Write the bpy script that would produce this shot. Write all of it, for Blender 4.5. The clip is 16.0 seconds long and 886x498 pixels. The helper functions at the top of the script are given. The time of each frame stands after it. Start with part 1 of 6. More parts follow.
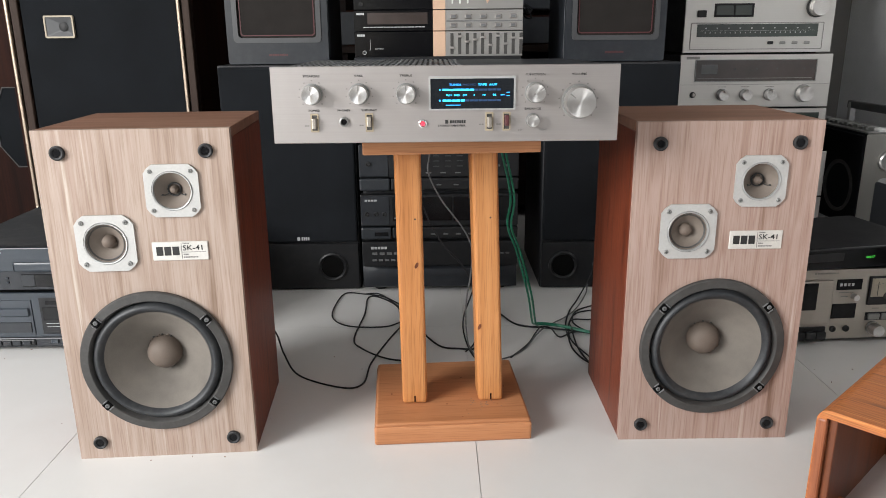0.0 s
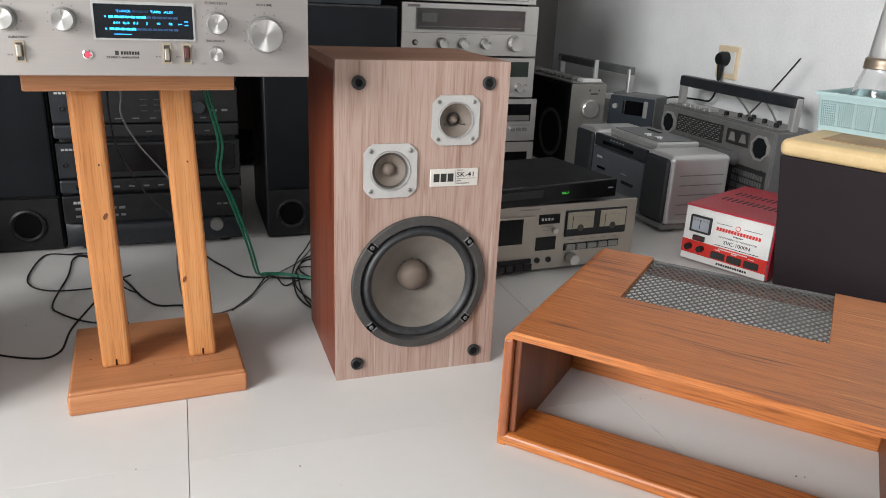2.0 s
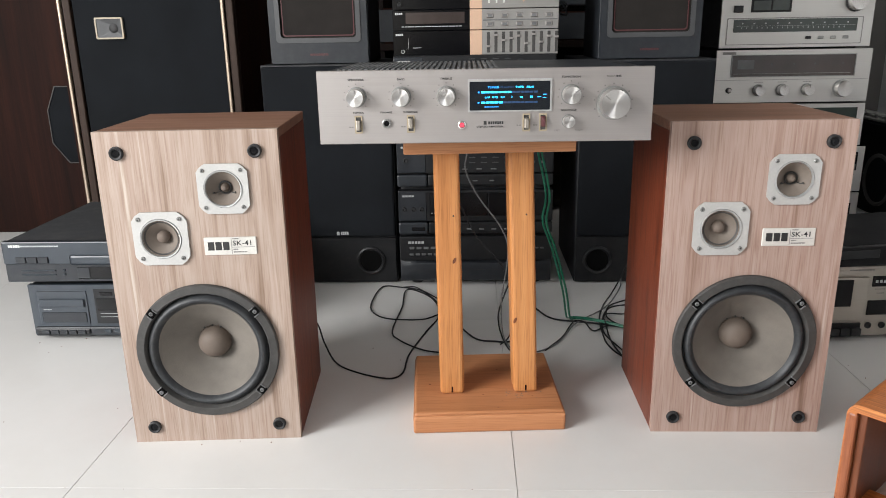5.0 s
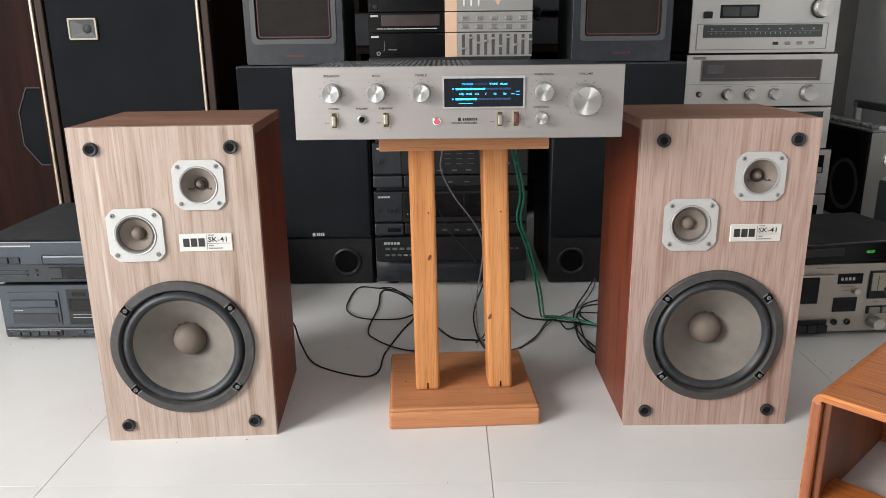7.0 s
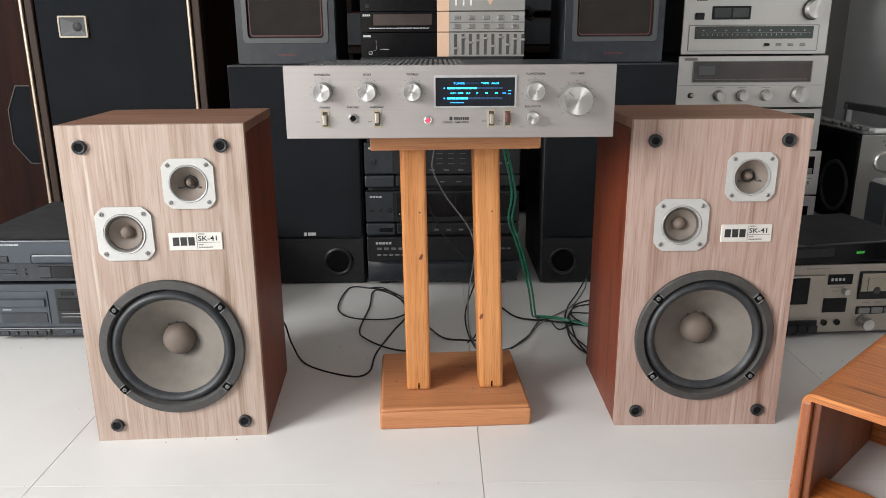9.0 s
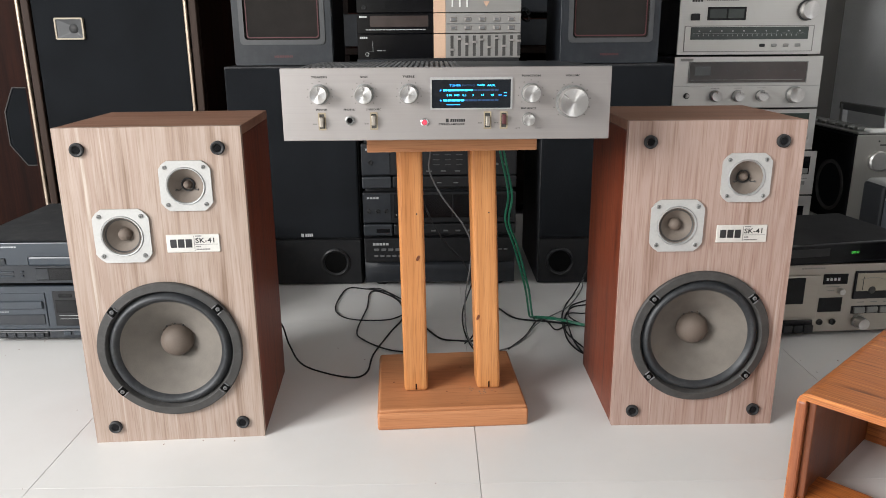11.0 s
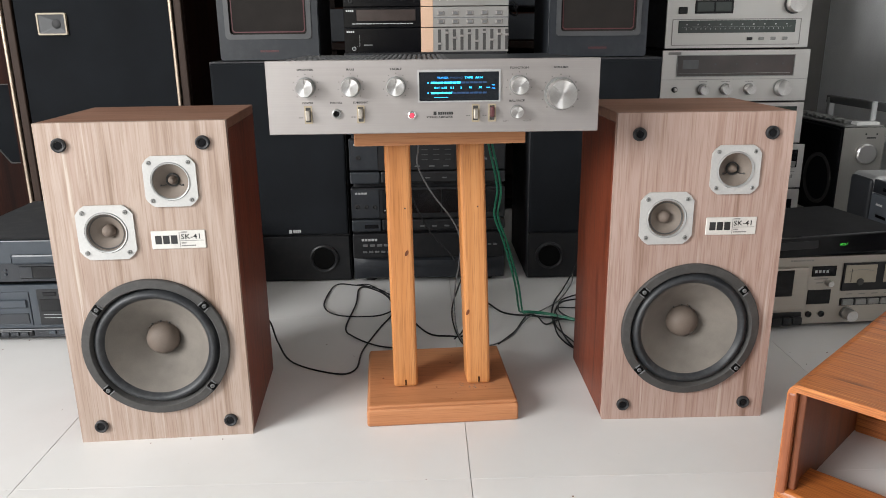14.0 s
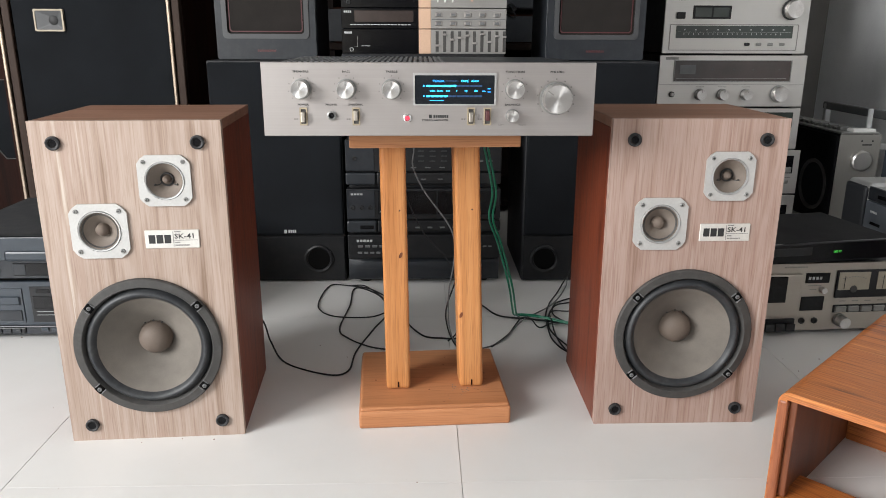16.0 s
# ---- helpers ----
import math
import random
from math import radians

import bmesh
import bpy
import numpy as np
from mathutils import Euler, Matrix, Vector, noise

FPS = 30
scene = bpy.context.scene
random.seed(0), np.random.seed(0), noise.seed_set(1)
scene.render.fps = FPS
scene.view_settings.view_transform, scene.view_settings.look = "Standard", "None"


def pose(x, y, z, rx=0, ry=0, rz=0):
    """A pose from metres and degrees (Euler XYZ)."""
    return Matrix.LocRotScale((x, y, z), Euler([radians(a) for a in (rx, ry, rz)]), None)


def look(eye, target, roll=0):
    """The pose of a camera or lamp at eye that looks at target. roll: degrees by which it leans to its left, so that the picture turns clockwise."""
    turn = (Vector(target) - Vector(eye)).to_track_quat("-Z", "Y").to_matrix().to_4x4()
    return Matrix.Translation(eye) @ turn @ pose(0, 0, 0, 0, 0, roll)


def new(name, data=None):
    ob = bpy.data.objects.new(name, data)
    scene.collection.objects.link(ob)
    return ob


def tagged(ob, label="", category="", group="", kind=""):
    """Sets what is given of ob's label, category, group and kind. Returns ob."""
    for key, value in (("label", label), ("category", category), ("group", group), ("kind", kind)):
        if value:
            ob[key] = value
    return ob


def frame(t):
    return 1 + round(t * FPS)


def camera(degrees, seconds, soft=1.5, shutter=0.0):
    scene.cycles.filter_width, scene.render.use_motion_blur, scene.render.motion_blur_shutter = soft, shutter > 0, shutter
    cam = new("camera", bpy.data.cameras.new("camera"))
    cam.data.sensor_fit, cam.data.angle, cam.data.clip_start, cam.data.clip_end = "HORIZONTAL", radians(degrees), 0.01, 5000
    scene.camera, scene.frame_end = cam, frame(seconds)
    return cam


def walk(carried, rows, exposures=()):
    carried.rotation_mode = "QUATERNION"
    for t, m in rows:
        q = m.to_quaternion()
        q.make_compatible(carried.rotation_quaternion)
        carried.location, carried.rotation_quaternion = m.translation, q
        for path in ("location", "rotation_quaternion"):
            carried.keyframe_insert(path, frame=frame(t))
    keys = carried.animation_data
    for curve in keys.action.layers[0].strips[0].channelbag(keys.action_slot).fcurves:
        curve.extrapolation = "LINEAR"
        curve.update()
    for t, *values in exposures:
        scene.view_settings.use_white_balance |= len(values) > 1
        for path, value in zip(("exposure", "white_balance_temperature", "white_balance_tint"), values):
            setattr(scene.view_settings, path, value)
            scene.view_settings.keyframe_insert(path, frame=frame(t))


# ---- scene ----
cam = camera(61.6, 16.0, soft=0.9, shutter=0.5)
PATH = [
    (0, (0.047, 0.48, 0.602), (0.062, 2.402, 0.051), -0.5),
    (0.5, (0.057, 0.486, 0.607), (0.103, 2.405, 0.048), -0.5),
    (1, (0.079, 0.49, 0.597), (0.354, 2.391, 0.039), 1.1),
    (1.5, (0.111, 0.489, 0.583), (0.638, 2.327, -0.004), 2.6),
    (2, (0.128, 0.484, 0.581), (0.761, 2.264, -0.076), 2.6),
    (2.5, (0.123, 0.481, 0.586), (0.717, 2.266, -0.093), 1.7),
    (3, (0.11, 0.484, 0.592), (0.615, 2.295, -0.09), 1.0),
    (3.5, (0.085, 0.481, 0.598), (0.362, 2.364, -0.016), -0.6),
    (4, (0.054, 0.478, 0.615), (0.054, 2.393, 0.04), -1.1),
    (4.2, (0.043, 0.471, 0.621), (-0.052, 2.383, 0.045), -1.3),
    (6.5, (0.039, 0.428, 0.605), (0.027, 2.351, 0.055), -0.5),
    (7, (0.042, 0.429, 0.604), (0.032, 2.352, 0.054), -0.6),
    (7.5, (0.042, 0.429, 0.606), (0.033, 2.351, 0.053), -0.6),
    (8, (0.041, 0.43, 0.605), (0.04, 2.353, 0.055), -0.5),
    (8.5, (0.04, 0.431, 0.602), (0.048, 2.354, 0.053), -0.3),
    (9, (0.044, 0.431, 0.602), (0.054, 2.355, 0.053), -0.3),
    (11.5, (0.045, 0.427, 0.605), (0.068, 2.35, 0.057), -0.5),
    (12, (0.042, 0.427, 0.601), (0.077, 2.352, 0.06), -0.5),
    (12.5, (0.049, 0.428, 0.606), (0.074, 2.352, 0.059), -0.6),
    (13, (0.043, 0.432, 0.606), (0.078, 2.354, 0.054), -0.7),
    (13.5, (0.042, 0.431, 0.6), (0.088, 2.353, 0.047), -0.6),
    (14, (0.046, 0.435, 0.599), (0.091, 2.355, 0.042), -0.6),
    (14.5, (0.05, 0.441, 0.603), (0.094, 2.358, 0.038), -0.4),
    (15, (0.05, 0.439, 0.604), (0.1, 2.357, 0.039), -0.2),
    (15.5, (0.046, 0.436, 0.603), (0.101, 2.356, 0.043), 0.1),
    (16, (0.05, 0.436, 0.603), (0.104, 2.356, 0.046), 0.2),
]
walk(cam, [(t, look(eye, target, roll)) for t, eye, target, roll in PATH])

# ---- world, sun, window light ----
world = bpy.data.worlds.new("sky")
scene.world = world
world.use_nodes = True
wn = world.node_tree
sky = wn.nodes.new("ShaderNodeTexSky")
sky.sky_type, sky.sun_disc = "NISHITA", False
sky.sun_elevation, sky.sun_rotation = radians(50), radians(200)
wn.nodes["Background"].inputs["Strength"].default_value = 0.12
wn.links.new(sky.outputs["Color"], wn.nodes["Background"].inputs["Color"])


def window_light(name, m, w, h, power, colour):
    """An area lamp that stands in an opening for the light of the sky."""
    lamp = bpy.data.lights.new(name, "AREA")
    lamp.shape, lamp.size, lamp.size_y, lamp.energy, lamp.color = "RECTANGLE", w, h, power, colour
    ob = new(name, lamp)
    ob.matrix_world = m
    return ob


window_light("shopfront_daylight", look((-1.45, -1.95, 1.45), (-0.9, 1.0, 0.6)), 1.9, 2.1, 14, (1.0, 0.985, 0.96))
window_light("side_window_daylight", look((-2.52, -0.35, 1.40), (0.0, 1.5, 0.3)), 1.5, 1.3, 182, (0.99, 0.985, 0.975))

# ---- materials ----


def nodes_of(name):
    m = bpy.data.materials.new(name)
    m.use_nodes = True
    return m, m.node_tree.nodes, m.node_tree.links, m.node_tree.nodes["Principled BSDF"]


def coords(nd, lk, scale, turn=(0, 0, 0)):
    tc, mp = nd.new("ShaderNodeTexCoord"), nd.new("ShaderNodeMapping")
    mp.inputs["Scale"].default_value, mp.inputs["Rotation"].default_value = scale, turn
    lk.new(tc.outputs["Object"], mp.inputs["Vector"])
    return mp.outputs["Vector"]


def noise_of(nd, lk, vec, scale, detail=4, rough=0.55, twist=0.0):
    n = nd.new("ShaderNodeTexNoise")
    n.inputs["Scale"].default_value, n.inputs["Detail"].default_value = scale, detail
    n.inputs["Roughness"].default_value, n.inputs["Distortion"].default_value = rough, twist
    lk.new(vec, n.inputs["Vector"])
    return n.outputs["Fac"]


def ramp_of(nd, lk, fac, stops):
    r = nd.new("ShaderNodeValToRGB")
    while len(r.color_ramp.elements) < len(stops):
        r.color_ramp.elements.new(0.5)
    for e, (p, c) in zip(r.color_ramp.elements, stops):
        e.position, e.color = p, (*c, 1)
    lk.new(fac, r.inputs["Fac"])
    return r.outputs["Color"]


def blend(nd, lk, a, b, fac, mode="MIX"):
    x = nd.new("ShaderNodeMix")
    x.data_type, x.blend_type = "RGBA", mode
    for sock, v in ((x.inputs[6], a), (x.inputs[7], b), (x.inputs[0], fac)):
        if isinstance(v, (int, float)):
            sock.default_value = v
        elif isinstance(v, tuple):
            sock.default_value = (*v, 1)
        else:
            lk.new(v, sock)
    return x.outputs[2]


def bump(nd, lk, p, height, strength, distance=0.001):
    b = nd.new("ShaderNodeBump")
    b.inputs["Strength"].default_value, b.inputs["Distance"].default_value = strength, distance
    lk.new(height, b.inputs["Height"])
    lk.new(b.outputs["Normal"], p.inputs["Normal"])


def plain(name, c, rough=0.5, metal=0.0, vary=0.12, grain=300, relief=0.15, dust=0.0, spec=0.5):
    """Paint, plastic or metal: fine grain, larger blotches, uneven gloss and, where wanted, dust."""
    m, nd, lk, p = nodes_of(name)
    v = coords(nd, lk, (1, 1, 1))
    fine, wide = noise_of(nd, lk, v, grain, 3), noise_of(nd, lk, v, 14, 5)
    dark, light = tuple(x * (1 - vary) for x in c), tuple(min(1, x * (1 + vary)) for x in c)
    col = ramp_of(nd, lk, wide, [(0.3, dark), (0.7, light)])
    col = blend(nd, lk, col, ramp_of(nd, lk, fine, [(0.3, (0.85,) * 3), (0.7, (1.0,) * 3)]), 0.6, "MULTIPLY")
    if dust:
        d = ramp_of(nd, lk, noise_of(nd, lk, v, 40, 8, 0.7), [(0.45, (0, 0, 0)), (0.75, (dust,) * 3)])
        col = blend(nd, lk, col, (0.3, 0.29, 0.27), d)
    lk.new(col, p.inputs["Base Color"])
    r = nd.new("ShaderNodeMapRange")
    r.inputs["To Min"].default_value, r.inputs["To Max"].default_value = max(0.03, rough - 0.08), min(1, rough + 0.1)
    lk.new(wide, r.inputs["Value"])
    lk.new(r.outputs["Result"], p.inputs["Roughness"])
    p.inputs["Metallic"].default_value = metal
    p.inputs["Specular IOR Level"].default_value = spec
    bump(nd, lk, p, fine, relief, 0.0004)
    return m


def brushed(name, c, rough=0.32, along="x", metal=0.9):
    """Brushed aluminium: hair lines along one axis."""
    m, nd, lk, p = nodes_of(name)
    s = {"x": (4, 400, 900), "z": (900, 400, 4)}[along]
    hair = noise_of(nd, lk, coords(nd, lk, s), 1.0, 3)
    wide = noise_of(nd, lk, coords(nd, lk, (1, 1, 1)), 9, 4)
    col = ramp_of(nd, lk, hair, [(0.3, tuple(x * 0.93 for x in c)), (0.7, c)])
    col = blend(nd, lk, col, ramp_of(nd, lk, wide, [(0.3, (0.93, 0.92, 0.91)), (0.7, (1, 1, 1))]), 1.0, "MULTIPLY")
    lk.new(col, p.inputs["Base Color"])
    p.inputs["Metallic"].default_value = metal
    r = nd.new("ShaderNodeMapRange")
    r.inputs["To Min"].default_value, r.inputs["To Max"].default_value = rough - 0.05, rough + 0.08
    lk.new(hair, r.inputs["Value"])
    lk.new(r.outputs["Result"], p.inputs["Roughness"])
    bump(nd, lk, p, hair, 0.08, 0.0003)
    return m


def wood(name, tones, along="z", rough=0.45, ring=26, streak=1.0, relief=0.15, gloss=0.4, span=0.36, twist=0.6, pore=0.72, pore_size=36):
    """Wood: wide bands, drawn-out streaks and fine pores along one axis."""
    m, nd, lk, p = nodes_of(name)
    i = "xyz".index(along)

    info = nd.new("ShaderNodeObjectInfo")
    shift = nd.new("ShaderNodeMath")
    shift.operation = "MULTIPLY"
    shift.inputs[1].default_value = 37.0
    lk.new(info.outputs["Random"], shift.inputs[0])

    def stretched(cross, length):
        s = [cross] * 3
        s[i] = length
        v = coords(nd, lk, tuple(s))
        lk.new(shift.outputs[0], v.node.inputs["Location"])
        return v

    bands = noise_of(nd, lk, stretched(ring, ring * 0.05), 1.0, 3, 0.5, twist)
    grain = noise_of(nd, lk, stretched(ring * 6, ring * 0.18), 1.0, 5, 0.6, 0.3)
    pores = noise_of(nd, lk, stretched(ring * pore_size, ring * pore_size * 0.031), 1.0, 2, 0.6)
    wide = noise_of(nd, lk, coords(nd, lk, (1, 1, 1)), 5, 3)
    both = blend(nd, lk, bands, grain, 0.45 * streak)
    n = len(tones)
    col = ramp_of(nd, lk, both, [(0.5 - span / 2 + span * k / (n - 1), t) for k, t in enumerate(tones)])
    col = blend(nd, lk, col, ramp_of(nd, lk, pores, [(0.32, (pore, pore * 0.917, pore * 0.833)), (0.5, (1, 1, 1))]), 0.7, "MULTIPLY")
    col = blend(nd, lk, col, ramp_of(nd, lk, wide, [(0.3, (0.86, 0.85, 0.84)), (0.7, (1, 1, 1))]), 1.0, "MULTIPLY")
    lk.new(col, p.inputs["Base Color"])
    r = nd.new("ShaderNodeMapRange")
    r.inputs["To Min"].default_value, r.inputs["To Max"].default_value = rough - 0.06, rough + 0.14
    lk.new(grain, r.inputs["Value"])
    lk.new(r.outputs["Result"], p.inputs["Roughness"])
    p.inputs["Specular IOR Level"].default_value = gloss
    bump(nd, lk, p, pores, relief, 0.0005)
    return m


def cloth(name, c, scale=900):
    """Speaker cloth: a woven net with a little dust."""
    m, nd, lk, p = nodes_of(name)
    v = coords(nd, lk, (1, 1, 1))
    w = nd.new("ShaderNodeTexVoronoi")
    w.inputs["Scale"].default_value = scale
    lk.new(v, w.inputs["Vector"])
    wide = noise_of(nd, lk, v, 7, 5)
    col = ramp_of(nd, lk, wide, [(0.3, tuple(x * 0.75 for x in c)), (0.7, tuple(x * 1.3 for x in c))])
    lk.new(col, p.inputs["Base Color"])
    p.inputs["Roughness"].default_value = 0.9
    p.inputs["Specular IOR Level"].default_value = 0.2
    bump(nd, lk, p, w.outputs["Distance"], 0.5, 0.001)
    return m


def glow(name, c, strength):
    m, nd, lk, p = nodes_of(name)
    p.inputs["Base Color"].default_value = (0.01, 0.01, 0.01, 1)
    p.inputs["Emission Color"].default_value = (*c, 1)
    p.inputs["Emission Strength"].default_value = strength
    return m


def glass(name, c=(1, 1, 1), rough=0.02):
    m, nd, lk, p = nodes_of(name)
    p.inputs["Base Color"].default_value = (*c, 1)
    p.inputs["Transmission Weight"].default_value = 1.0
    p.inputs["Roughness"].default_value = rough
    p.inputs["IOR"].default_value = 1.45
    return m


def tile_material():
    """Glazed floor tile: off-white, clouded, each tile a touch different, dusty gloss."""
    m, nd, lk, p = nodes_of("glazed_tile")
    v = coords(nd, lk, (1, 1, 1))
    info = nd.new("ShaderNodeObjectInfo")
    wide, fine = noise_of(nd, lk, v, 3.5, 6, 0.6), noise_of(nd, lk, v, 120, 4)
    col = ramp_of(nd, lk, wide, [(0.3, (0.66, 0.65, 0.63)), (0.7, (0.72, 0.715, 0.70))])
    col = blend(nd, lk, col, ramp_of(nd, lk, info.outputs["Random"], [(0, (0.96, 0.96, 0.96)), (1, (1, 1, 1))]), 1.0, "MULTIPLY")
    specks = ramp_of(nd, lk, noise_of(nd, lk, v, 90, 2, 0.5), [(0.77, (0, 0, 0)), (0.80, (0.5, 0.5, 0.5))])
    col = blend(nd, lk, col, (0.25, 0.2, 0.16), specks)
    lk.new(col, p.inputs["Base Color"])
    r = nd.new("ShaderNodeMapRange")
    r.inputs["To Min"].default_value, r.inputs["To Max"].default_value = 0.22, 0.42
    lk.new(wide, r.inputs["Value"])
    lk.new(r.outputs["Result"], p.inputs["Roughness"])
    bump(nd, lk, p, fine, 0.03, 0.0003)
    return m


TILE = tile_material()
GROUT = plain("grout", (0.60, 0.59, 0.57), 0.9)
WALL = plain("painted_plaster", (0.85, 0.86, 0.87), 0.75, vary=0.03, grain=160, relief=0.12)
# Unseen walls and ceiling are kept grey to hold down bounced light.
ROOMWALL = plain("fill_cut_grey", (0.26, 0.25, 0.24), 0.8, vary=0.05)
CEIL = plain("ceiling_fill_cut_grey", (0.42, 0.41, 0.40), 0.85, vary=0.03)
OAK = wood("oak_vinyl", [(0.250, 0.174, 0.130), (0.355, 0.264, 0.213), (0.425, 0.337, 0.284), (0.355, 0.258, 0.209), (0.53, 0.462, 0.398)], "z", 0.5, 12, 1.15, span=0.29, twist=3.4)
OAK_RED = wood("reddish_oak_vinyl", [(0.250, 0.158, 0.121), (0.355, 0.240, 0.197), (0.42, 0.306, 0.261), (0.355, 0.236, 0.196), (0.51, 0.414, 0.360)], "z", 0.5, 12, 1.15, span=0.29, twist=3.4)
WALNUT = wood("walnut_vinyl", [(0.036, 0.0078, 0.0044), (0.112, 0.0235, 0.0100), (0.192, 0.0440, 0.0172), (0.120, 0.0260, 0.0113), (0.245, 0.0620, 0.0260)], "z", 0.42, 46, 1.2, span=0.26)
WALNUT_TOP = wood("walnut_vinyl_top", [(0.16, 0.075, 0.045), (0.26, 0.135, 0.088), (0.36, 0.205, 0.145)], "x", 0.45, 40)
PINE = wood("varnished_pine", [(0.36, 0.135, 0.042), (0.51, 0.212, 0.070), (0.59, 0.272, 0.100)], "z", 0.35, 20, 0.9, pore=0.62, pore_size=24)
PINE_X = wood("varnished_pine_flat", [(0.35, 0.140, 0.058), (0.49, 0.210, 0.092), (0.565, 0.270, 0.130)], "x", 0.38, 14, 0.7)
TEAK = wood("teak_veneer", [(0.100, 0.024, 0.007), (0.38, 0.110, 0.026), (0.515, 0.172, 0.042), (0.455, 0.138, 0.032), (0.66, 0.285, 0.085)], "x", 0.33, 30, 1.35, span=0.30, twist=1.0, gloss=0.5, pore=0.42, pore_size=17)
# Dark teak for edges and knots; on the case lining it paints the shade.
TEAK_END = wood("dark_teak_edge_and_shade", [(0.09, 0.026, 0.010), (0.18, 0.055, 0.022), (0.25, 0.083, 0.033)], "z", 0.4, 30)
TEAK_EDGE = wood("teak_front_edge", [(0.22, 0.066, 0.028), (0.34, 0.112, 0.048), (0.43, 0.155, 0.070)], "z", 0.4, 40)
TRIMBOARD = wood("dusty_brown_board", [(0.022, 0.013, 0.009), (0.036, 0.021, 0.015), (0.052, 0.032, 0.024)], "z", 0.55, 30, gloss=0.2)
DARKWOOD = wood("dark_wood", [(0.008, 0.003, 0.002), (0.018, 0.0058, 0.0038), (0.032, 0.010, 0.006)], "z", 0.6, 30, gloss=0.1)
# Near-black so the rack reads as the unlit space behind the gear.
RACK = wood("shade_black_wood", [(0.005, 0.0035, 0.003), (0.010, 0.006, 0.005), (0.016, 0.009, 0.007)], "x", 0.6, 30, gloss=0.1)
ALU = brushed("brushed_aluminium", (0.445, 0.416, 0.403), 0.46)
ALU_PALE = brushed("pale_aluminium", (0.58, 0.57, 0.55), 0.42)
# Aluminium with the shade over the two-tone stack mixed into its colour.
ALU_SHADE = brushed("shaded_aluminium", (0.40, 0.39, 0.375), 0.45)
ENDMETAL = brushed("dull_end_metal", (0.36, 0.35, 0.325), 0.42, "z", 0.5)
ALU_WARM = brushed("champagne_aluminium", (0.42, 0.385, 0.34), 0.42)
CHROME = plain("chrome", (0.75, 0.75, 0.75), 0.12, 1.0, 0.05)
DRIVER_PLATE = plain("cast_aluminium", (0.52, 0.515, 0.50), 0.4, 0.35, 0.06)
GOLD = plain("brass_trim", (0.42, 0.34, 0.26), 0.42, 0.8, 0.12)
BLACK = plain("black_plastic", (0.009, 0.0095, 0.011), 0.42, dust=0.03, spec=0.35)
BLACK_GLOSS = plain("black_acrylic", (0.004, 0.004, 0.005), 0.16, spec=0.22)
SATIN = plain("satin_black_paint", (0.014, 0.015, 0.018), 0.5, dust=0.10, spec=0.4)
CHARCOAL = plain("charcoal_plastic", (0.017, 0.020, 0.025), 0.40, dust=0.04, spec=0.4)
SLATE = plain("slate_plastic", (0.028, 0.037, 0.048), 0.36)
RUBBER = plain("rubber", (0.014, 0.014, 0.015), 0.6)
SURROUND = plain("rubber_surround", (0.016, 0.018, 0.021), 0.5, dust=0.10)
GASKET = plain("woofer_gasket", (0.040, 0.038, 0.036), 0.6, dust=0.10)
CONE = plain("paper_cone", (0.145, 0.128, 0.110), 0.85, vary=0.26, grain=700, relief=0.5)
DUSTCAP = plain("dust_cap", (0.13, 0.10, 0.08), 0.7, vary=0.12, grain=500)
SMALLCONE = plain("small_cone", (0.15, 0.122, 0.10), 0.7, vary=0.15)
CLOTH = cloth("black_cloth", (0.0065, 0.0078, 0.0098))
CLOTH_BROWN = cloth("brown_black_cloth", (0.019, 0.0165, 0.015))
GREY = plain("grey_plastic", (0.13, 0.133, 0.135), 0.45, dust=0.1)
SILVER = plain("silver_plastic", (0.54, 0.54, 0.535), 0.34, 0.6, 0.08)
DARKSILVER = plain("dull_silver_plastic", (0.25, 0.25, 0.24), 0.36, 0.5, 0.14)
WHITE = plain("white_print", (0.72, 0.72, 0.70), 0.6, vary=0.05)
BADGE = plain("badge_foil", (0.66, 0.64, 0.60), 0.35, 0.25, 0.05)
DEEP = plain("deep_black", (0.003, 0.003, 0.003), 0.9, spec=0.1)
INK = plain("black_print", (0.02, 0.02, 0.02), 0.6)
GREYINK = plain("grey_print", (0.22, 0.21, 0.20), 0.6)
PALEINK = plain("pale_print", (0.45, 0.46, 0.46), 0.6)
IVORY = plain("ivory_plastic", (0.36, 0.30, 0.21), 0.45, vary=0.08)
MATTBLACK = plain("matt_black_steel", (0.006, 0.006, 0.007), 0.55, spec=0.12)
RADIOGRILLE = plain("radio_grille", (0.024, 0.026, 0.030), 0.55, grain=900, relief=0.6)
RADIOPANEL = plain("radio_panel", (0.10, 0.112, 0.13), 0.4)
STRIP = plain("dark_slate_plastic", (0.020, 0.024, 0.029), 0.38)
DUSTY = plain("dusty_black_steel", (0.034, 0.036, 0.039), 0.62, vary=0.10, dust=0.10, spec=0.4)
RINGGREY = plain("ring_grey", (0.055, 0.057, 0.060), 0.45)
PEACH = plain("peach_acrylic", (0.60, 0.40, 0.28), 0.4, vary=0.06)
CREAM = plain("cream_plastic", (0.74, 0.60, 0.42), 0.45, vary=0.05)
YELLOW = plain("pale_yellow_paint", (0.76, 0.56, 0.29), 0.5, vary=0.06)
PURPLE = plain("aubergine_vinyl", (0.018, 0.012, 0.015), 0.6, vary=0.12, spec=0.2)
RED = plain("red_enamel", (0.47, 0.030, 0.052), 0.35, vary=0.08)
REDPANEL = plain("red_print", (0.62, 0.030, 0.022), 0.4, vary=0.05)
MAROON = plain("maroon_line", (0.075, 0.018, 0.020), 0.5)
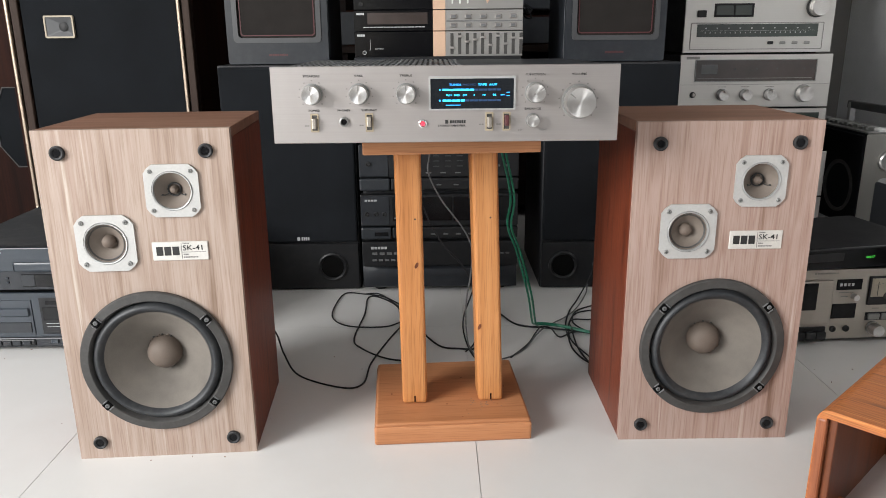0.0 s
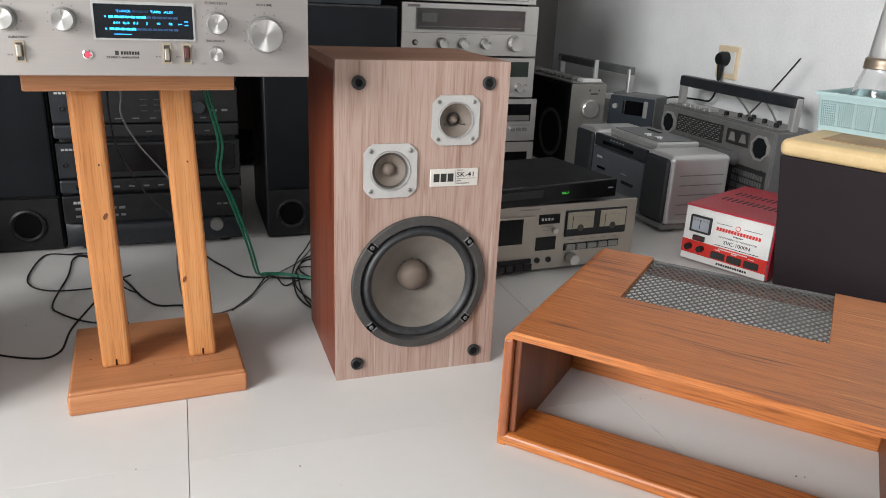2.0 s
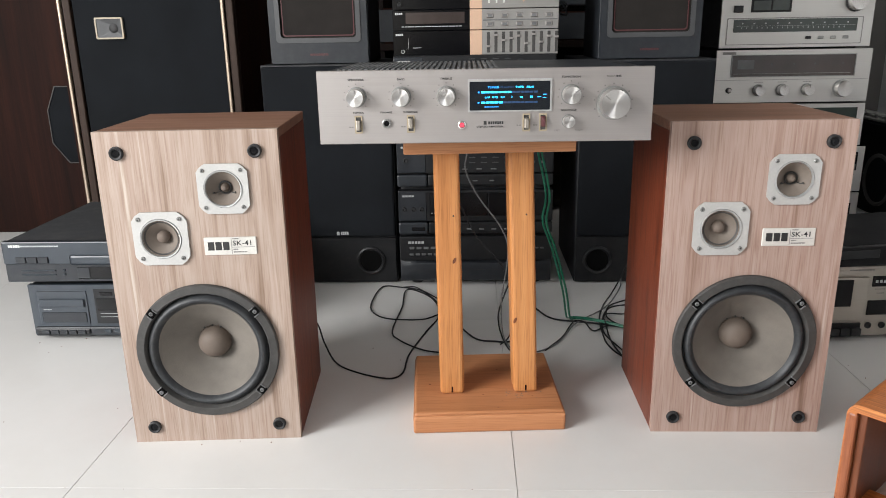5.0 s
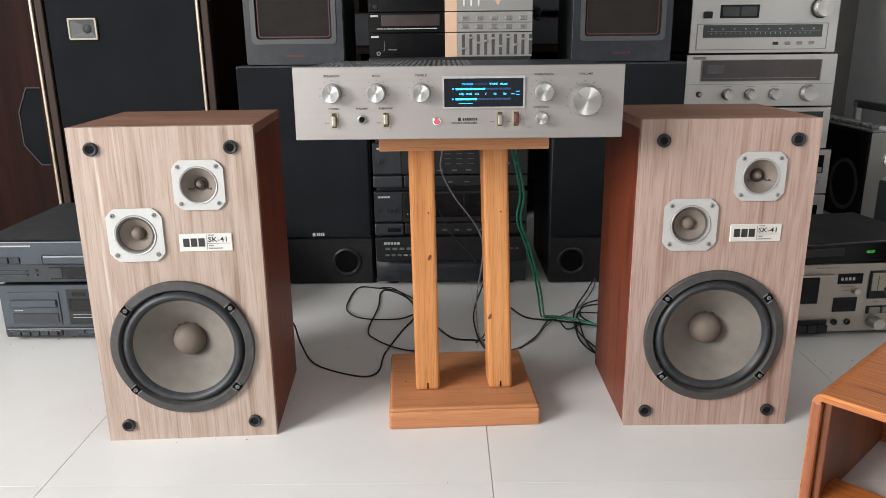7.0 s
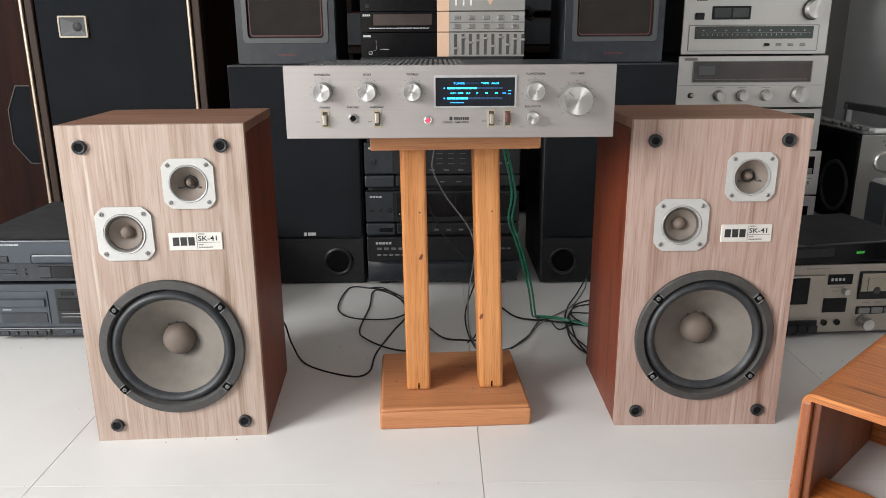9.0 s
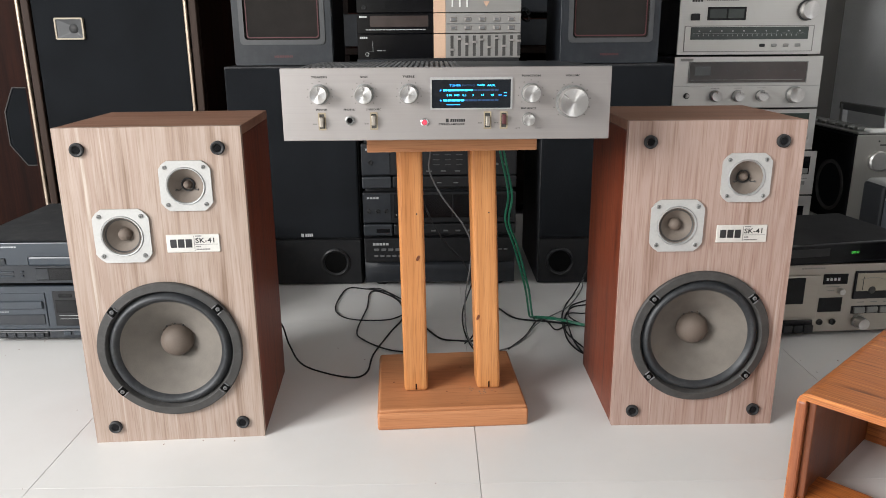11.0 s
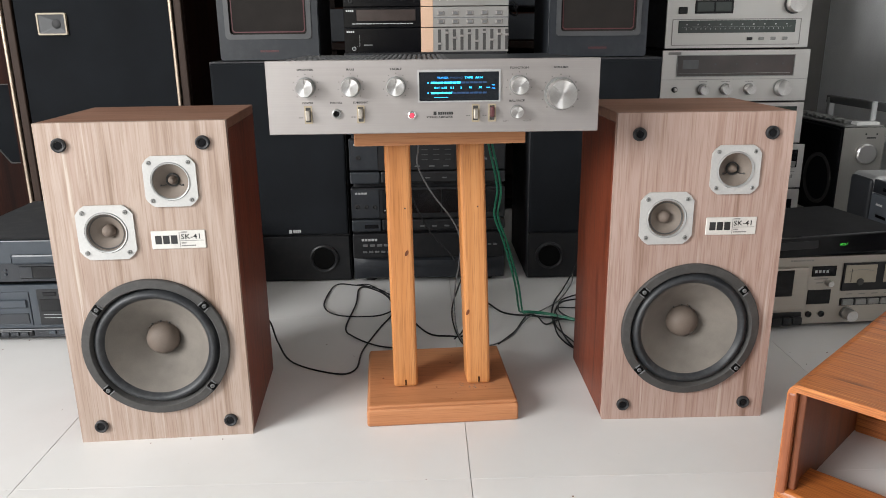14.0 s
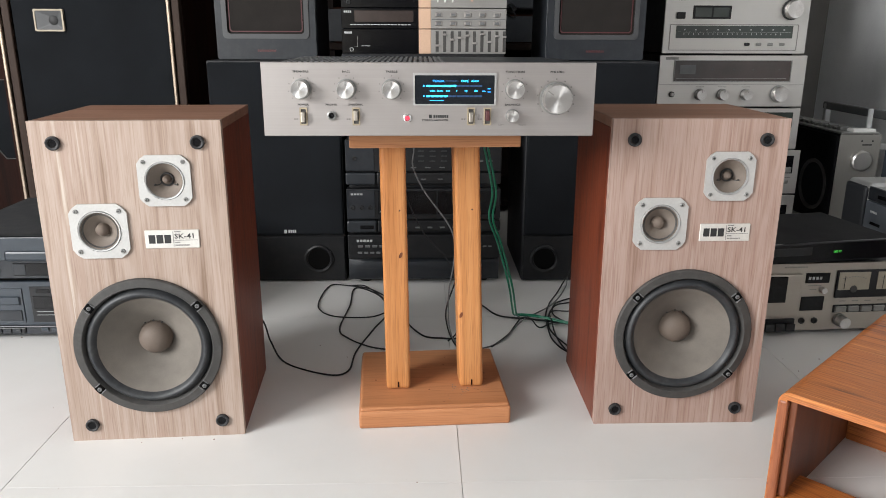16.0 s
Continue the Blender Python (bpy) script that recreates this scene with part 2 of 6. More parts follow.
TAN = plain("worn_tan_board", (0.42, 0.26, 0.13), 0.55, vary=0.22, grain=120)
MINT = plain("mint_plastic", (0.46, 0.63, 0.65), 0.4, vary=0.04)
GREENWIRE = plain("green_cable", (0.008, 0.19, 0.105), 0.4)
DIAL = plain("smoked_dial", (0.045, 0.033, 0.030), 0.2, vary=0.25)
DIALGREEN = plain("green_dial", (0.030, 0.040, 0.035), 0.2, vary=0.2)
METERFACE = plain("meter_face", (0.36, 0.32, 0.25), 0.4, vary=0.1)
METERGREY = plain("meter_face_grey", (0.30, 0.32, 0.36), 0.4, vary=0.15)
STEEL = plain("steel_mesh", (0.13, 0.13, 0.127), 0.4, 0.3)
BLUEGLOW = glow("blue_phosphor", (0.02, 0.36, 1.0), 2.6)
CYANGLOW = glow("cyan_phosphor", (0.03, 0.55, 1.0), 3.4)
DIMBLUE = glow("dim_blue_phosphor", (0.01, 0.10, 0.30), 0.6)
DISPLAY = glow("display_ground", (0.010, 0.055, 0.12), 0.07)
DISPLAY.node_tree.nodes["Principled BSDF"].inputs["Roughness"].default_value = 0.12
GREENGLOW = glow("green_digits", (0.10, 1.0, 0.10), 0.7)
REDGLOW = glow("red_lamp", (1.0, 0.05, 0.10), 1.5)
GLASS = glass("clear_glass")
FROST = glass("frosted_glass", (0.95, 0.95, 0.94), 0.35)


def turned_face():
    """Turned aluminium: ring-wise brushing that spreads its highlight into a bow tie."""
    m, nd, lk, p = nodes_of("turned_face")
    rings = nd.new("ShaderNodeTexWave")
    rings.wave_type, rings.rings_direction = "RINGS", "Y"
    rings.inputs["Scale"].default_value = 900
    lk.new(coords(nd, lk, (1, 1, 1)), rings.inputs["Vector"])
    lk.new(ramp_of(nd, lk, rings.outputs["Fac"], [(0, (0.50, 0.485, 0.47)), (1, (0.66, 0.645, 0.63))]), p.inputs["Base Color"])
    p.inputs["Metallic"].default_value, p.inputs["Roughness"].default_value = 0.95, 0.36
    p.inputs["Anisotropic"].default_value = 0.9
    tan = nd.new("ShaderNodeTangent")
    tan.direction_type, tan.axis = "RADIAL", "Y"
    lk.new(tan.outputs["Tangent"], p.inputs["Tangent"])
    return m


KNOB = turned_face()

# ---- mesh helpers ----


def part(name, bm, material, parent=None, label="", smooth=False):
    """Link a bmesh as one mesh object under a thing or a part."""
    me = bpy.data.meshes.new(name)
    bmesh.ops.recalc_face_normals(bm, faces=bm.faces[:])
    if smooth:
        for f in bm.faces:
            f.smooth = True
    bm.to_mesh(me)
    bm.free()
    if smooth:
        me.set_sharp_from_angle(angle=radians(38))
    me.materials.append(material)
    ob = new(name, me)
    ob.parent = parent
    if label:
        tagged(ob, label)
    return ob


def thing(name, m, label, category, group="", kind=""):
    ob = new(name)
    ob.empty_display_size = 0.05
    ob.matrix_world = m
    return tagged(ob, label, category, group, kind)


def add_box(bm, x0, x1, y0, y1, z0, z1, bevel=0.0, seg=2):
    made = bmesh.ops.create_cube(bm, size=1.0, matrix=Matrix.LocRotScale(((x0 + x1) / 2, (y0 + y1) / 2, (z0 + z1) / 2), None, (x1 - x0, y1 - y0, z1 - z0)))
    if bevel:
        edges = list({e for v in made["verts"] for e in v.link_edges})
        bmesh.ops.bevel(bm, geom=edges, offset=bevel, segments=seg, affect="EDGES", profile=0.5)
    return bm


def box(x0, x1, y0, y1, z0, z1, bevel=0.0, seg=2):
    return add_box(bmesh.new(), x0, x1, y0, y1, z0, z1, bevel, seg)


def add_lathe(bm, profile, c, seg=40, axis="y", flute=0.0, close=True):
    """Turn (radius, way along the axis) round an axis through c. flute: knurling of the rim."""
    rings = []
    for r, h in profile:
        ring = []
        for k in range(seg):
            a = 2 * math.pi * k / seg
            q = r * (1 - flute * (k % 2)) if r > 1e-6 else 0
            u, w = q * math.cos(a), q * math.sin(a)
            p = {"y": (u, h, w), "z": (u, w, h), "x": (h, u, w)}[axis]
            ring.append(bm.verts.new((c[0] + p[0], c[1] + p[1], c[2] + p[2])))
        rings.append(ring)
    for a, b in zip(rings, rings[1:]):
        for k in range(seg):
            bm.faces.new((a[k], a[(k + 1) % seg], b[(k + 1) % seg], b[k]))
    if close:
        for ring in (rings[0], rings[-1]):
            bm.faces.new(ring)
    bmesh.ops.remove_doubles(bm, verts=[v for ring in rings for v in ring], dist=1e-6)
    return bm


def lathe(profile, c, seg=40, axis="y", flute=0.0, close=True):
    return add_lathe(bmesh.new(), profile, c, seg, axis, flute, close)


def prism(outline, y0, y1, bm=None):
    """An outline of (x, z) drawn out from y0 to y1."""
    bm = bm or bmesh.new()
    a, b = [bm.verts.new((x, y0, z)) for x, z in outline], [bm.verts.new((x, y1, z)) for x, z in outline]
    bm.faces.new(a), bm.faces.new(b[::-1])
    n = len(outline)
    for k in range(n):
        bm.faces.new((a[k], a[(k + 1) % n], b[(k + 1) % n], b[k]))
    return bm


def rounded(x0, x1, z0, z1, r, seg=5):
    """The outline of a rectangle with round corners."""
    pts = []
    for cx, cz, a0 in ((x1 - r, z1 - r, 0), (x0 + r, z1 - r, 90), (x0 + r, z0 + r, 180), (x1 - r, z0 + r, 270)):
        for k in range(seg + 1):
            a = radians(a0 + 90 * k / seg)
            pts.append((cx + r * math.cos(a), cz + r * math.sin(a)))
    return pts


def frame_of(outer, inner, y0, y1):
    """A flat ring between two outlines of the same number of corners."""
    bm, n = bmesh.new(), len(outer)
    rows = [[bm.verts.new((x, y, z)) for x, z in o] for o, y in ((outer, y0), (outer, y1), (inner, y1), (inner, y0))]
    for a, b in zip(rows, rows[1:] + rows[:1]):
        for k in range(n):
            bm.faces.new((a[k], a[(k + 1) % n], b[(k + 1) % n], b[k]))
    return bm


def smooth_path(pts, step=8):
    pts = [Vector(p) for p in pts]
    out = []
    for k in range(len(pts) - 1):
        p0, p1, p2, p3 = pts[max(k - 1, 0)], pts[k], pts[k + 1], pts[min(k + 2, len(pts) - 1)]
        for j in range(step):
            t = j / step
            out.append(0.5 * ((2 * p1) + (p2 - p0) * t + (2 * p0 - 5 * p1 + 4 * p2 - p3) * t * t + (3 * p1 - p0 - 3 * p2 + p3) * t ** 3))
    return out + [pts[-1]]


def add_tube(bm, pts, r, seg=8, step=8):
    path = smooth_path(pts, step) if step > 1 else [Vector(p) for p in pts]
    rings, side = [], Vector((0.31, 0.2, 0.93))
    for k, p in enumerate(path):
        d = (path[min(k + 1, len(path) - 1)] - path[max(k - 1, 0)]).normalized()
        side = (side - d * side.dot(d)).normalized()
        up = d.cross(side)
        rings.append([bm.verts.new(p + (side * math.cos(2 * math.pi * j / seg) + up * math.sin(2 * math.pi * j / seg)) * r) for j in range(seg)])
    for a, b in zip(rings, rings[1:]):
        for j in range(seg):
            bm.faces.new((a[j], a[(j + 1) % seg], b[(j + 1) % seg], b[j]))
    bm.faces.new(rings[0][::-1]), bm.faces.new(rings[-1])
    return bm


def tube(pts, r, seg=8, step=8):
    return add_tube(bmesh.new(), pts, r, seg, step)


def lettering(text, size, x, y, z, material, parent, align="CENTER", wide=1.0):
    """Letters that stand on a front, in the built-in font."""
    cu = bpy.data.curves.new("lettering", "FONT")
    cu.body, cu.size, cu.align_x, cu.align_y, cu.extrude, cu.resolution_u = text, size, align, "CENTER", 0.00015, 2
    cu.offset = size * 0.010
    tmp = bpy.data.objects.new("lettering", cu)
    me = bpy.data.meshes.new_from_object(tmp)
    bpy.data.objects.remove(tmp)
    me.transform(Matrix.Translation((x, y, z)) @ Matrix.Rotation(radians(90), 4, "X") @ Matrix.Diagonal((wide, 1, 1, 1)))
    me.materials.clear()
    me.materials.append(material)
    ob = new("lettering", me)
    ob.parent = parent
    return ob


def marks(rows, y, material, parent, name="marking", depth=0.0004):
    """Plain bars for writing too small to read: (x0, x1, z0, z1). Few bars are parts of their own, fine print is one part."""
    if len(rows) <= 13 and name != "marking":
        for x0, x1, z0, z1 in rows:
            part(name, box(x0, x1, y - depth, y, z0, z1), material, parent)
        return None
    bm = bmesh.new()
    for x0, x1, z0, z1 in rows:
        add_box(bm, x0, x1, y - depth, y, z0, z1)
    return tagged(part(name, bm, material, parent), kind="stuff")


def word(x0, x1, z, h, letters):
    """A word as a row of plain bars."""
    w = (x1 - x0) / letters
    return [(x0 + k * w, x0 + k * w + w * 0.78, z - h / 2, z + h / 2) for k in range(letters)]


def knob(parent, x, z, r, depth, material=KNOB, skirt=None, y=0.0, pointer=True, angle=0.0, name="knob"):
    """A turned control knob with a knurled rim, dished face and pointer line."""
    body = part(name, lathe([(r, 0), (r, -depth * 0.75), (r * 0.94, -depth), (r * 0.5, -depth * 0.97), (0.0, -depth * 0.965)], (0, 0, 0), 48, flute=0.025), material, parent, smooth=True)
    body.location = (x, y, z)
    if skirt:
        part("skirt", lathe([(r * 1.12, 0), (r * 1.12, -depth * 0.18), (r, -depth * 0.2)], (0, 0, 0), 40), skirt, body, smooth=True)
    if pointer:
        bm = box(-r * 0.04, r * 0.04, -depth * 1.03, -depth * 0.96, r * 0.45, r * 0.9)
        bmesh.ops.rotate(bm, verts=bm.verts[:], cent=(0, 0, 0), matrix=Matrix.Rotation(angle, 3, "Y"))
        part("pointer", bm, GREYINK, body)
    return body


def ticks(parent, x, z, r, y, n=9, size=0.0012, span=270):
    bm = bmesh.new()
    for k in range(n):
        a = radians(90 + span / 2 - span * k / (n - 1))
        cx, cz = x + r * math.cos(a), z + r * math.sin(a)
        add_box(bm, cx - size / 2, cx + size / 2, y - 0.0003, y, cz - size / 2, cz + size / 2)
    return part("scale_marks", bm, GREYINK, parent)


def screw(parent, x, z, y, r, material=CHROME, name="screw"):
    s = part(name, lathe([(r, y), (r, y - r * 0.35), (r * 0.75, y - r * 0.6), (0.0, y - r * 0.6)], (x, 0, z), 14), material, parent, smooth=True)
    bm = box(x - r * 0.6, x + r * 0.6, y - r * 0.62, y - r * 0.55, z - r * 0.1, z + r * 0.1)
    add_box(bm, x - r * 0.1, x + r * 0.1, y - r * 0.62, y - r * 0.55, z - r * 0.6, z + r * 0.6)
    part("slot", bm, INK, s)
    return s


def feet(parent, w, d, h, r=0.014):
    for sx in (-1, 1):
        for y in (0.04, d - 0.04):
            part("foot", lathe([(r, 0), (r, h)], (sx * (w / 2 - 0.04), y, 0), 16, "z"), RUBBER, parent)

# ---- structure ----
WX0, WX1, WY0, WY1, WZ = -2.6, 1.80, -2.1, 3.75, 2.9


def structure(name, bm, material, label, category):
    return tagged(part(name, bm, material), label, category, kind="structure")


# North wall takes the same grey so the corner behind the stack darkens.
structure("wall_north", box(WX0 - 0.15, WX1 + 0.15, WY1, WY1 + 0.15, -0.05, WZ), ROOMWALL, "grey wall behind the equipment, dark to deepen the corner shade", "wall")
structure("wall_east", box(WX1, WX1 + 0.15, WY0, WY1, -0.05, WZ), WALL, "white painted plaster wall with a power outlet", "wall")
# West and south walls and ceiling: unseen, added to limit the light.
bm = box(WX0 - 0.15, WX0, WY0, WY1, -0.05, 0.65)
add_box(bm, WX0 - 0.15, WX0, WY0, WY1, 2.05, WZ)
add_box(bm, WX0 - 0.15, WX0, WY0, -1.15, 0.65, 2.05)
add_box(bm, WX0 - 0.15, WX0, 0.45, WY1, 0.65, 2.05)
structure("wall_west", bm, ROOMWALL, "unseen grey wall with a window opening, dark to cut bounced light", "wall")
bm = box(WX0, -2.5, WY0 - 0.15, WY0, -0.05, WZ)
add_box(bm, -0.40, WX1, WY0 - 0.15, WY0, -0.05, WZ)
add_box(bm, -2.5, -0.40, WY0 - 0.15, WY0, 2.55, WZ)
add_box(bm, -2.5, -0.40, WY0 - 0.15, WY0, -0.05, 0.3)
structure("wall_south", bm, ROOMWALL, "unseen grey wall with a wide shop window opening, dark to cut bounced light", "wall")
structure("ceiling", box(WX0 - 0.15, WX1 + 0.15, WY0 - 0.15, WY1 + 0.15, WZ, WZ + 0.1), CEIL, "unseen grey ceiling, dark to cut bounced light", "ceiling")
floor = structure("floor", box(WX0, WX1, WY0, WY1, -0.10, -0.0035), GROUT, "glossy off-white glazed floor tiles with thin grey joints", "floor")


# ---- loudspeakers ----
def driver_plate(parent, x, z, half, y, cone_r, name, dome):
    """A small driver: square cast plate with cut corners, four screws, dark ring and cone."""
    c = half * 0.28
    o = [(x - half, z - half + c), (x - half + c, z - half), (x + half - c, z - half), (x + half, z - half + c),
         (x + half, z + half - c), (x + half - c, z + half), (x - half + c, z + half), (x - half, z + half - c)]
    n = 32
    ring = [(x + cone_r * 1.12 * math.cos(2 * math.pi * k / n), z + cone_r * 1.12 * math.sin(2 * math.pi * k / n)) for k in range(n)]
    outer = []
    for k in range(n):
        a = 2 * math.pi * k / n
        ca, sa = abs(math.cos(a)), abs(math.sin(a))
        d = min(half / max(ca, 1e-6), half / max(sa, 1e-6), (2 * half - c) / (ca + sa))
        outer.append((x + d * math.cos(a), z + d * math.sin(a)))
    plate = part(name, frame_of(outer, ring, y - 0.003, y), DRIVER_PLATE, parent, "silver cast square driver plate with cut corners")
    part("rim", lathe([(cone_r * 1.12, y - 0.001), (cone_r * 1.08, y - 0.0045), (cone_r * 1.03, y - 0.0042), (cone_r * 0.98, y)], (x, 0, z), 40, close=False), SILVER, plate, smooth=True)
    part("cone", lathe([(cone_r * 0.99, y - 0.002), (cone_r * 0.8, y + 0.002), (cone_r * 0.42, y + 0.0115), (cone_r * 0.3, y + 0.0125), (0.0, y + 0.0125)], (x, 0, z), 40, close=False), SMALLCONE, plate, smooth=True)
    part("dome", lathe([(cone_r * dome, y + 0.012), (cone_r * dome * 0.9, y + 0.005), (cone_r * dome * 0.5, y + 0.001), (0, y)], (x, 0, z), 24), DUSTCAP, plate, smooth=True)
    if name == "tweeter":
        part("cap_ring", lathe([(cone_r * 0.40, y + 0.0105), (cone_r * 0.38, y + 0.0085), (cone_r * 0.33, y + 0.0085), (cone_r * 0.31, y + 0.011)], (x, 0, z), 28, close=False), INK, plate, smooth=True)
        for sx in (-1, 1):
            part("lead_wire", tube([(x + sx * cone_r * 0.30, y + 0.0085, z - cone_r * 0.20), (x + sx * cone_r * 0.48, y + 0.0065, z - cone_r * 0.30), (x + sx * cone_r * 0.62, y + 0.0040, z - cone_r * 0.27)], 0.0006, 6, 4), INK, plate)
            part("solder_bead", lathe([(0.0016, y + 0.004), (0.001, y + 0.0015), (0, y + 0.001)], (x + sx * cone_r * 0.62, 0, z - cone_r * 0.27), 10), GASKET, plate)
    else:
        part("edge_ring", lathe([(cone_r * 0.96, y - 0.0005), (cone_r * 0.92, y - 0.0015), (cone_r * 0.86, y + 0.0002)], (x, 0, z), 40, close=False), GASKET, plate, smooth=True)
    for sx in (-1, 1):
        for sz in (-1, 1):
            screw(plate, x + sx * half * 0.74, z + sz * half * 0.74, y - 0.003, half * 0.085, DARKSILVER)
    return plate


def holed_board(w, h, holes, t, n=56):
    """A board from y = 0 to t with round holes at (x, z, radius)."""
    bm = bmesh.new()
    loops = [[(-w / 2, 0), (w / 2, 0), (w / 2, h), (-w / 2, h)]]
    loops += [[(x + r * math.cos(2 * math.pi * k / n), z + r * math.sin(2 * math.pi * k / n)) for k in range(n)] for x, z, r in holes]
    edges = []
    for loop in loops:
        vs = [bm.verts.new((x, 0, z)) for x, z in loop]
        edges += [bm.edges.new((a, b)) for a, b in zip(vs, vs[1:] + vs[:1])]
    bmesh.ops.triangle_fill(bm, use_beauty=True, use_dissolve=False, edges=edges, normal=(0, -1, 0))
    made = bmesh.ops.extrude_face_region(bm, geom=bm.faces[:])
    bmesh.ops.translate(bm, verts=[g for g in made["geom"] if isinstance(g, bmesh.types.BMVert)], vec=(0, t, 0))
    return bm


def loudspeaker(m, label, front):
    """Three-way bookshelf loudspeaker with the grille taken off. Front at y = 0."""
    W, D, H = 0.258, 0.236, 0.487
    s = thing("loudspeaker", m, label, "loudspeaker", "pair of loudspeakers")
    h = W / 2
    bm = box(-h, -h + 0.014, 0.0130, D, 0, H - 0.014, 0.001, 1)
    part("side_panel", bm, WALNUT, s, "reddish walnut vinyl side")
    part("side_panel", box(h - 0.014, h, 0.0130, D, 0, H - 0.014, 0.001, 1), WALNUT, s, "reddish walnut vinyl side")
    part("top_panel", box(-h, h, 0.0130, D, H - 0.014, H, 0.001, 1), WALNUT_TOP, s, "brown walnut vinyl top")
    part("bottom_panel", box(-h + 0.014, h - 0.014, 0.0130, D, 0, 0.014), WALNUT, s)
    part("seam", frame_of([(-h + 0.0002, 0.0002), (h - 0.0002, 0.0002), (h - 0.0002, H - 0.0002), (-h + 0.0002, H - 0.0002)], [(-h + 0.012, 0.012), (h - 0.012, 0.012), (h - 0.012, H - 0.012), (-h + 0.012, H - 0.012)], 0.0119, 0.0132), INK, s)
    part("back_panel", box(-h + 0.014, h - 0.014, D - 0.014, D - 0.002, 0.014, H - 0.014), DARKWOOD, s)
    wx, wz, wr = 0.0, 0.154, 0.107
    part("baffle", holed_board(W, H, [(wx, wz, 0.094), (-0.0495, 0.332, 0.0318), (0.047, 0.404, 0.0302)], 0.012), front, s, "pale pinkish oak-grain vinyl baffle")
    w = part("woofer", lathe([(0.0935, 0.004), (wr * 0.985, 0.0), (wr, -0.001), (wr, -0.0055), (wr * 0.985, -0.0075), (wr * 0.885, -0.0085), (wr * 0.872, -0.007), (wr * 0.862, -0.001), (wr * 0.845, 0.001)], (wx, 0, wz), 72, close=False), GASKET, s, "large paper-cone woofer in a dark grey gasket", True)
    prof = [(wr * 0.855, 0.001), (wr * 0.845, -0.0005)] + [(wr * (0.845 - 0.14 * t / 8), -0.0005 - 0.0075 * math.sin(math.pi * t / 8)) for t in range(1, 9)]
    part("surround", lathe(prof, (wx, 0, wz), 72, close=False), SURROUND, w, "black rubber roll surround", True)
    part("cone", lathe([(wr * 0.712, -0.001), (wr * 0.6, 0.009), (wr * 0.4, 0.026), (wr * 0.22, 0.038)], (wx, 0, wz), 72, close=False), CONE, w, "dusty grey paper cone", True)
    part("dust_cap", lathe([(wr * 0.235, 0.037), (wr * 0.22, 0.027), (wr * 0.17, 0.019), (wr * 0.09, 0.015), (0, 0.0135)], (wx, 0, wz), 40), DUSTCAP, w, "brown domed dust cap", True)
    for k in range(9):
        a = radians(65 + k * 9.5)
        q = wr * (0.245 + 0.012 * math.sin(k * 2.3))
        part("glue_bead", lathe([(0.0016, 0.0355), (0.0011, 0.0338), (0, 0.0334)], (wx + q * math.cos(a), 0, wz + q * math.sin(a)), 8), DUSTCAP if k % 3 else GASKET, w)
    for a in (radians(40), radians(140), radians(220), radians(320)):
        turn = Matrix.Translation((wx, 0, wz)) @ Matrix.Rotation(-a, 4, "Y")
        # mounting pocket across the gasket with its screw and two worn bright edges
        bm = box(wr * 0.875, wr * 0.992, -0.0090, -0.0070, -0.0058, 0.0058, 0.001, 1)
        bmesh.ops.transform(bm, matrix=turn, verts=bm.verts[:])
        lug = part("lug", bm, DEEP, w)
        x, z = wx + wr * 0.935 * math.cos(a), wz + wr * 0.935 * math.sin(a)
        screw(lug, x, z, -0.0088, 0.0032, GREY)
        for dz in (-0.0064, 0.0064):
            b = box(wr * 0.872, wr * 0.955, -0.0102, -0.006, dz - 0.0008, dz + 0.0008, 0.0004, 1)
            bmesh.ops.transform(b, matrix=turn, verts=b.verts[:])
            part("notch_edge", b, GREY, lug)
    driver_plate(s, -0.0495, 0.332, 0.0396, -0.0005, 0.0268, "midrange", 0.36)
    driver_plate(s, 0.047, 0.4035, 0.0362, -0.0005, 0.0245, "tweeter", 0.24)
    for x, z in ((-0.097, 0.457), (0.096, 0.457), (-0.097, 0.027), (0.097, 0.027)):
        cup = part("grille_socket", lathe([(0.0098, 0), (0.0098, -0.004), (0.0082, -0.005), (0.006, -0.004), (0.0055, 0.006), (0.0, 0.006)], (x, 0, z), 24), RUBBER, s, smooth=True)
        part("socket_hole", lathe([(0.0052, -0.003), (0.0, -0.0028)], (x, 0, z), 14), BLACK_GLOSS, cup)
    b = part("badge", box(0.011, 0.087, -0.002, 0, 0.305, 0.332, 0.0008, 1), BADGE, s, "silver foil badge with small black print")
    # the maker's mark as plain blocks
    marks([(0.0165, 0.0255, 0.3125, 0.3250), (0.0275, 0.0365, 0.3125, 0.3250), (0.0385, 0.0475, 0.3125, 0.3250)], -0.002, INK, b)
    marks([(0.0505, 0.0511, 0.307, 0.330), (0.0505, 0.084, 0.3165, 0.3171)] + word(0.053, 0.062, 0.3295, 0.0016, 5) + word(0.053, 0.06, 0.3135, 0.0018, 3) + word(0.053, 0.073, 0.3095, 0.0018, 9), -0.002, GREYINK, b)
    lettering("SK-41", 0.0105, 0.067, -0.0022, 0.3225, INK, b, wide=1.15)
    t = part("terminal_plate", box(-0.03, 0.03, D - 0.003, D + 0.003, 0.09, 0.15), BLACK, s)
    for x in (-0.012, 0.012):
        part("terminal", lathe([(0.005, 0.0), (0.005, 0.014)], (x, D + 0.002, 0.12), 12), RUBBER, t)
    return s


loudspeaker(pose(-0.3583, 1.4724, 0.0, 0, 0, 3.4), "wood-grain three-way loudspeaker without grille, walnut sides, beside the stand", OAK)
